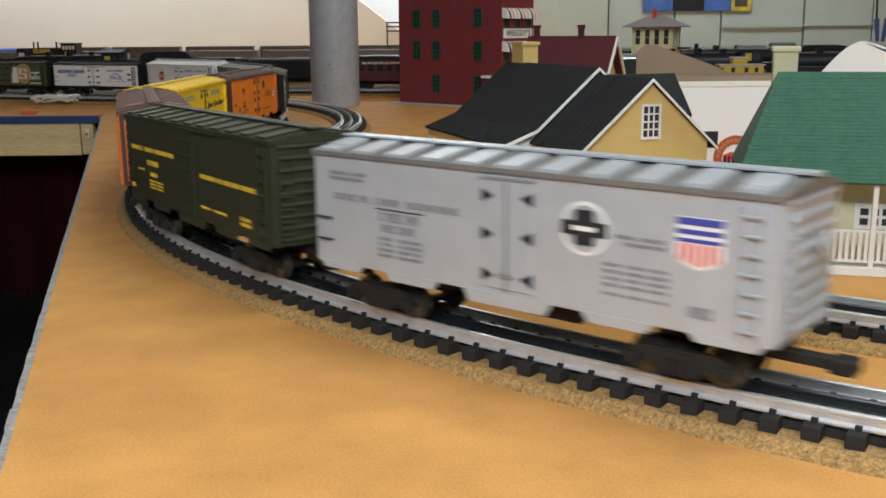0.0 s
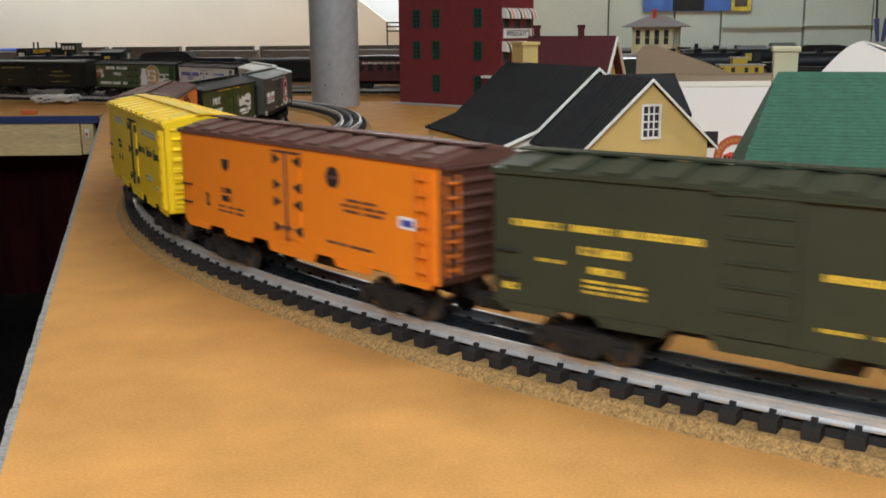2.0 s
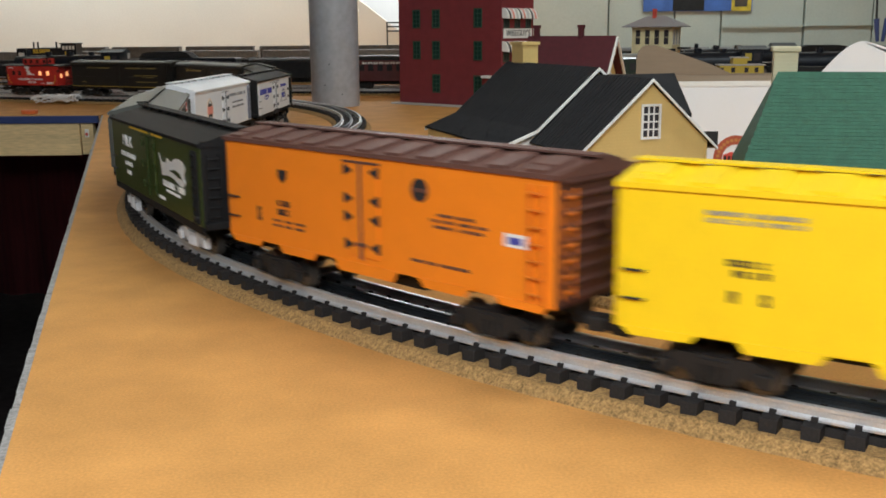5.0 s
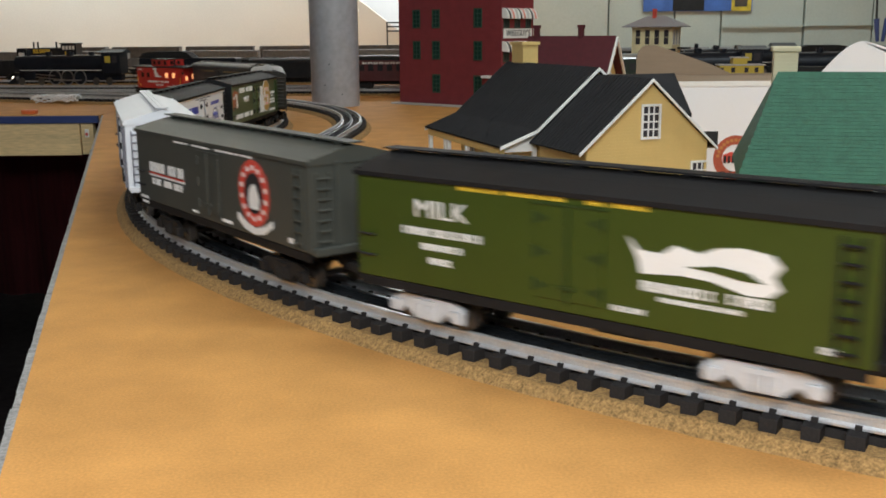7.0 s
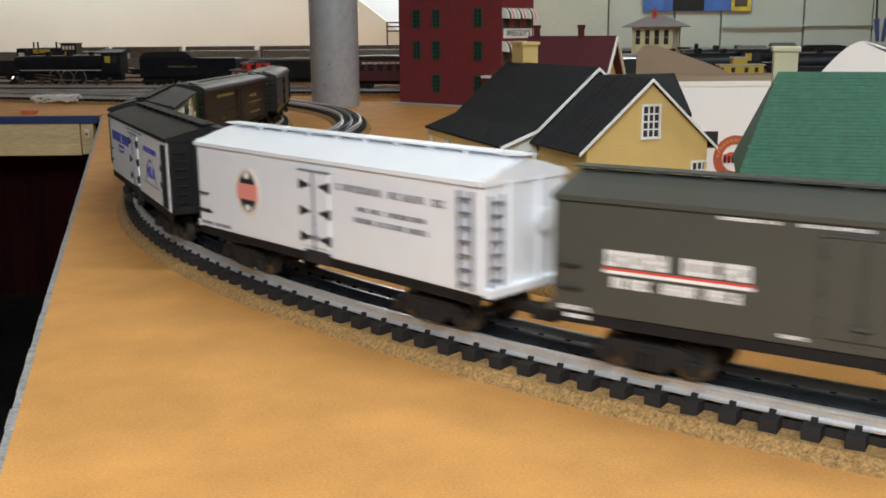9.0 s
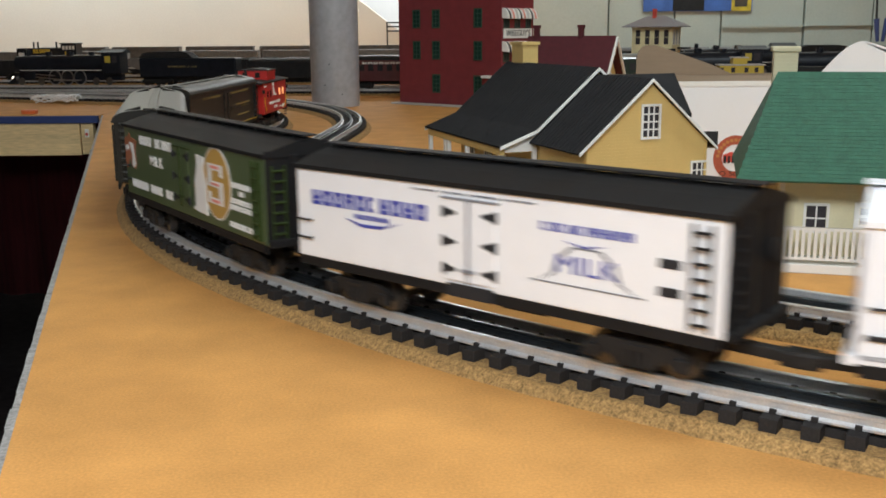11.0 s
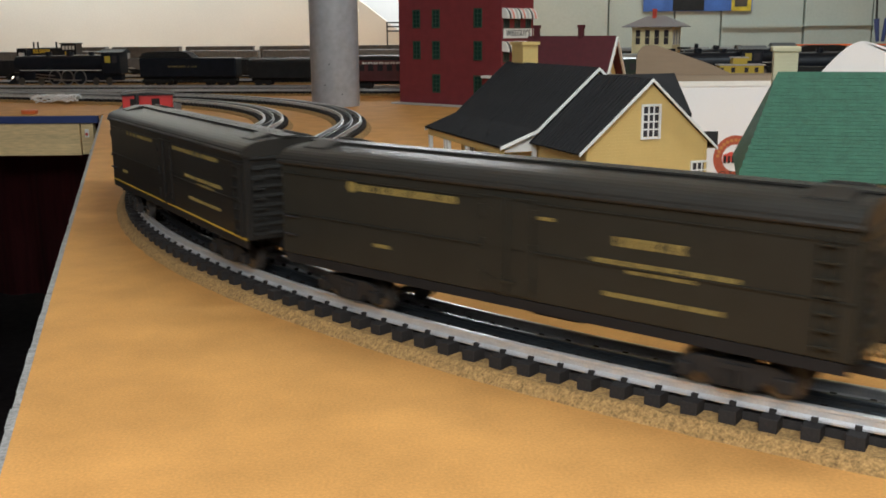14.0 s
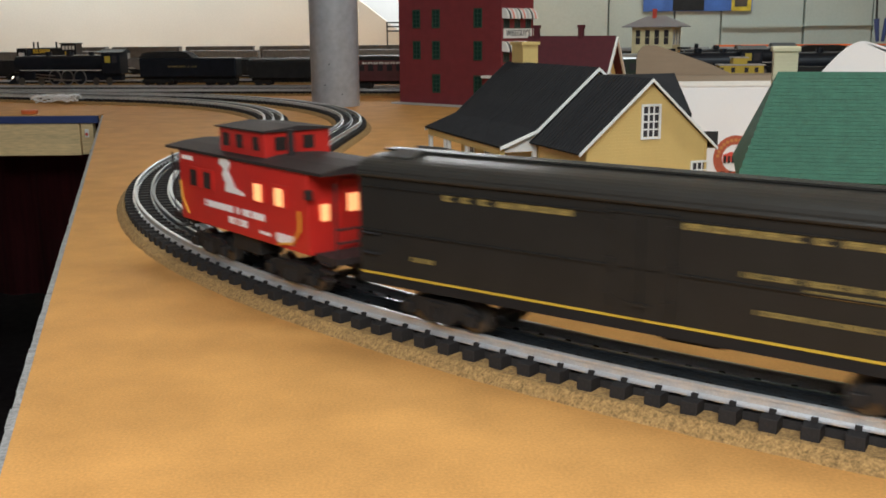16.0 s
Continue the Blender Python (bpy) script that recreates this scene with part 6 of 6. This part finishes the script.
SC.shape("cat_figure", [(0.37, 0.98), (0.43, 1.0), (0.45, 0.90), (0.43, 0.82), (0.46, 0.72), (0.48, 0.62), (0.55, 0.56), (0.55, 0.53), (0.40, 0.54), (0.41, 0.66), (0.385, 0.76), (0.40, 0.84), (0.36, 0.90)], white_ink, 0.0006, "plain white figure emblem")
SC.letters(0.22, 0.70, 0.27, 0.36, 20, white_ink, gaps=(10, 12))
SC.letters(0.42, 0.57, 0.12, 0.21, 5, white_ink)
SC.letters(0.03, 0.13, 0.86, 0.92, 5, white_ink)
SC.letters(0.78, 0.90, 0.06, 0.18, 4, white_ink)
SC.letters(0.66, 0.74, 0.10, 0.14, 6, white_ink)
bm = bmesh.new()
for (a, b) in (((0.02, 0.55), (0.03, 0.30)), ((0.03, 0.30), (0.08, 0.10)), ((0.80, 0.04), (0.90, 0.10)), ((0.90, 0.10), (0.95, 0.28)), ((0.95, 0.28), (0.95, 0.52))):
    rod(bm, (SC.x(a[0]), -half - 0.0012, SC.z(a[1])), (SC.x(b[0]), -half - 0.0012, SC.z(b[1])), 0.0008, 6)
part("grab_rail", bm, surf("yellow_rail_paint", (0.75, 0.35, 0.03), 0.5), car, "orange-yellow grab rails")
for s in (-1, 1):
    e = s * (h + 0.0002)
    door = part("end_door", box(bmesh.new(), min(e, e + s * 0.0012), max(e, e + s * 0.0012), -0.009, 0.009, zb + 0.003, top - 0.006), RED, car)
    part("pane", box(bmesh.new(), min(e + s * 0.001, e + s * 0.0020), max(e + s * 0.001, e + s * 0.0020), -0.0040, 0.0040, top - 0.026, top - 0.015), lamp_warm, door, "lit door pane")
    part("end_window", box(bmesh.new(), min(e, e + s * 0.0014), max(e, e + s * 0.0014), -0.0225, -0.0170, top - 0.030, top - 0.020), lamp_warm, car)
    deck = part("platform", box(bmesh.new(), min(e, e + s * 0.023), max(e, e + s * 0.023), -0.027, 0.027, zb - 0.003, zb + 0.001), ROOF_C, car)
    bm = bmesh.new()
    x = e + s * 0.0215
    for y in (-0.026, -0.010, 0.010, 0.026):
        rod(bm, (x, y, zb), (x, y, zb + (0.045 if abs(y) > 0.02 else 0.018)), 0.0007, 6)
    for z in (0.010, 0.018):
        rod(bm, (x, -0.026, zb + z), (x, 0.026, zb + z), 0.0007, 6)
    part("railing", bm, ROOF_C, car)
    for sy in (-1, 1):
        bm = bmesh.new()
        for k in range(3):
            box(bm, min(e + s * 0.006, e + s * 0.018), max(e + s * 0.006, e + s * 0.018), sy * 0.0265 - 0.002, sy * 0.0265 + 0.002, zb - 0.004 - 0.0045 * k, zb - 0.003 - 0.0045 * k)
        part("step", bm, ROOF_C, car)
    part("marker_lamp", box(bmesh.new(), min(e, e + s * 0.004), max(e, e + s * 0.004), -half - 0.003, -half + 0.001, top - 0.016, top - 0.010, 0.0006), ROOF_C, car)
bm = bmesh.new()
box(bm, -h - 0.018, h + 0.018, -0.006, 0.006, zb - 0.007, zb)
box(bm, -0.018, 0.018, -0.027, -0.012, zb - 0.012, zb - 0.001, 0.001)
part("underframe", bm, brown_black, car)
ts = [truck(car, s * 0.054) for s in (-1, 1)]
for s in (-1, 1):
    coupler(car, s * (h + 0.018), s)
TRAIN.append((car, -2.3970, 0.054, ts))


# the far sides carry the same hardware and lettering
for car, start, reach, trucks in TRAIN:
    for ob in list(car.children):
        ys = [v.co.y for v in ob.data.vertices] if ob.name.split(".")[0] not in ("truck", "coupler") else [0]
        shift = ob.matrix_basis.translation.y
        if max(ys) + shift < -0.0272 or (ob.name.startswith("lettering") and shift < -0.02):
            twin = share(ob.name.split(".")[0], ob.data, car, pose(0, 0, 0, 0, 0, 180) @ ob.matrix_basis)
            for sub in ob.children:
                share(sub.name.split(".")[0], sub.data, twin, sub.matrix_basis.copy())


def motions():
    times = [i * 0.1 for i in range(161)]
    for car, start, reach, trucks in TRAIN:
        rows = []
        for t in times:
            s = start + SPEED * t
            a, b = along(s - reach)[0], along(s + reach)[0]
            mid, yaw = (a + b) / 2, math.atan2(b.y - a.y, b.x - a.x)
            rows.append((t, pose(mid.x, mid.y, RT, 0, 0, math.degrees(yaw))))
        walk(car, rows)
        for (bogie, wheels), sign in zip(trucks, (-1, 1)):
            turn = []
            for t in times[::4]:
                s = start + SPEED * t
                a, b = along(s - reach)[0], along(s + reach)[0]
                yaw = math.atan2(b.y - a.y, b.x - a.x)
                h = along(s + sign * reach)[1]
                d = (h - yaw + math.pi) % (2 * math.pi) - math.pi
                turn.append((t, pose(sign * reach, 0, 0, 0, 0, math.degrees(d))))
            walk(bogie, turn)
            for ws in wheels:
                home = ws.matrix_basis.translation.copy()
                spin = [(k / 20, pose(home.x, home.y, home.z, 0, math.degrees(SPEED * k / 20 / 0.0086), 0)) for k in range(321)]
                walk(ws, spin)
    for ob, rows in ROLLING:
        walk(ob, rows)


motions()
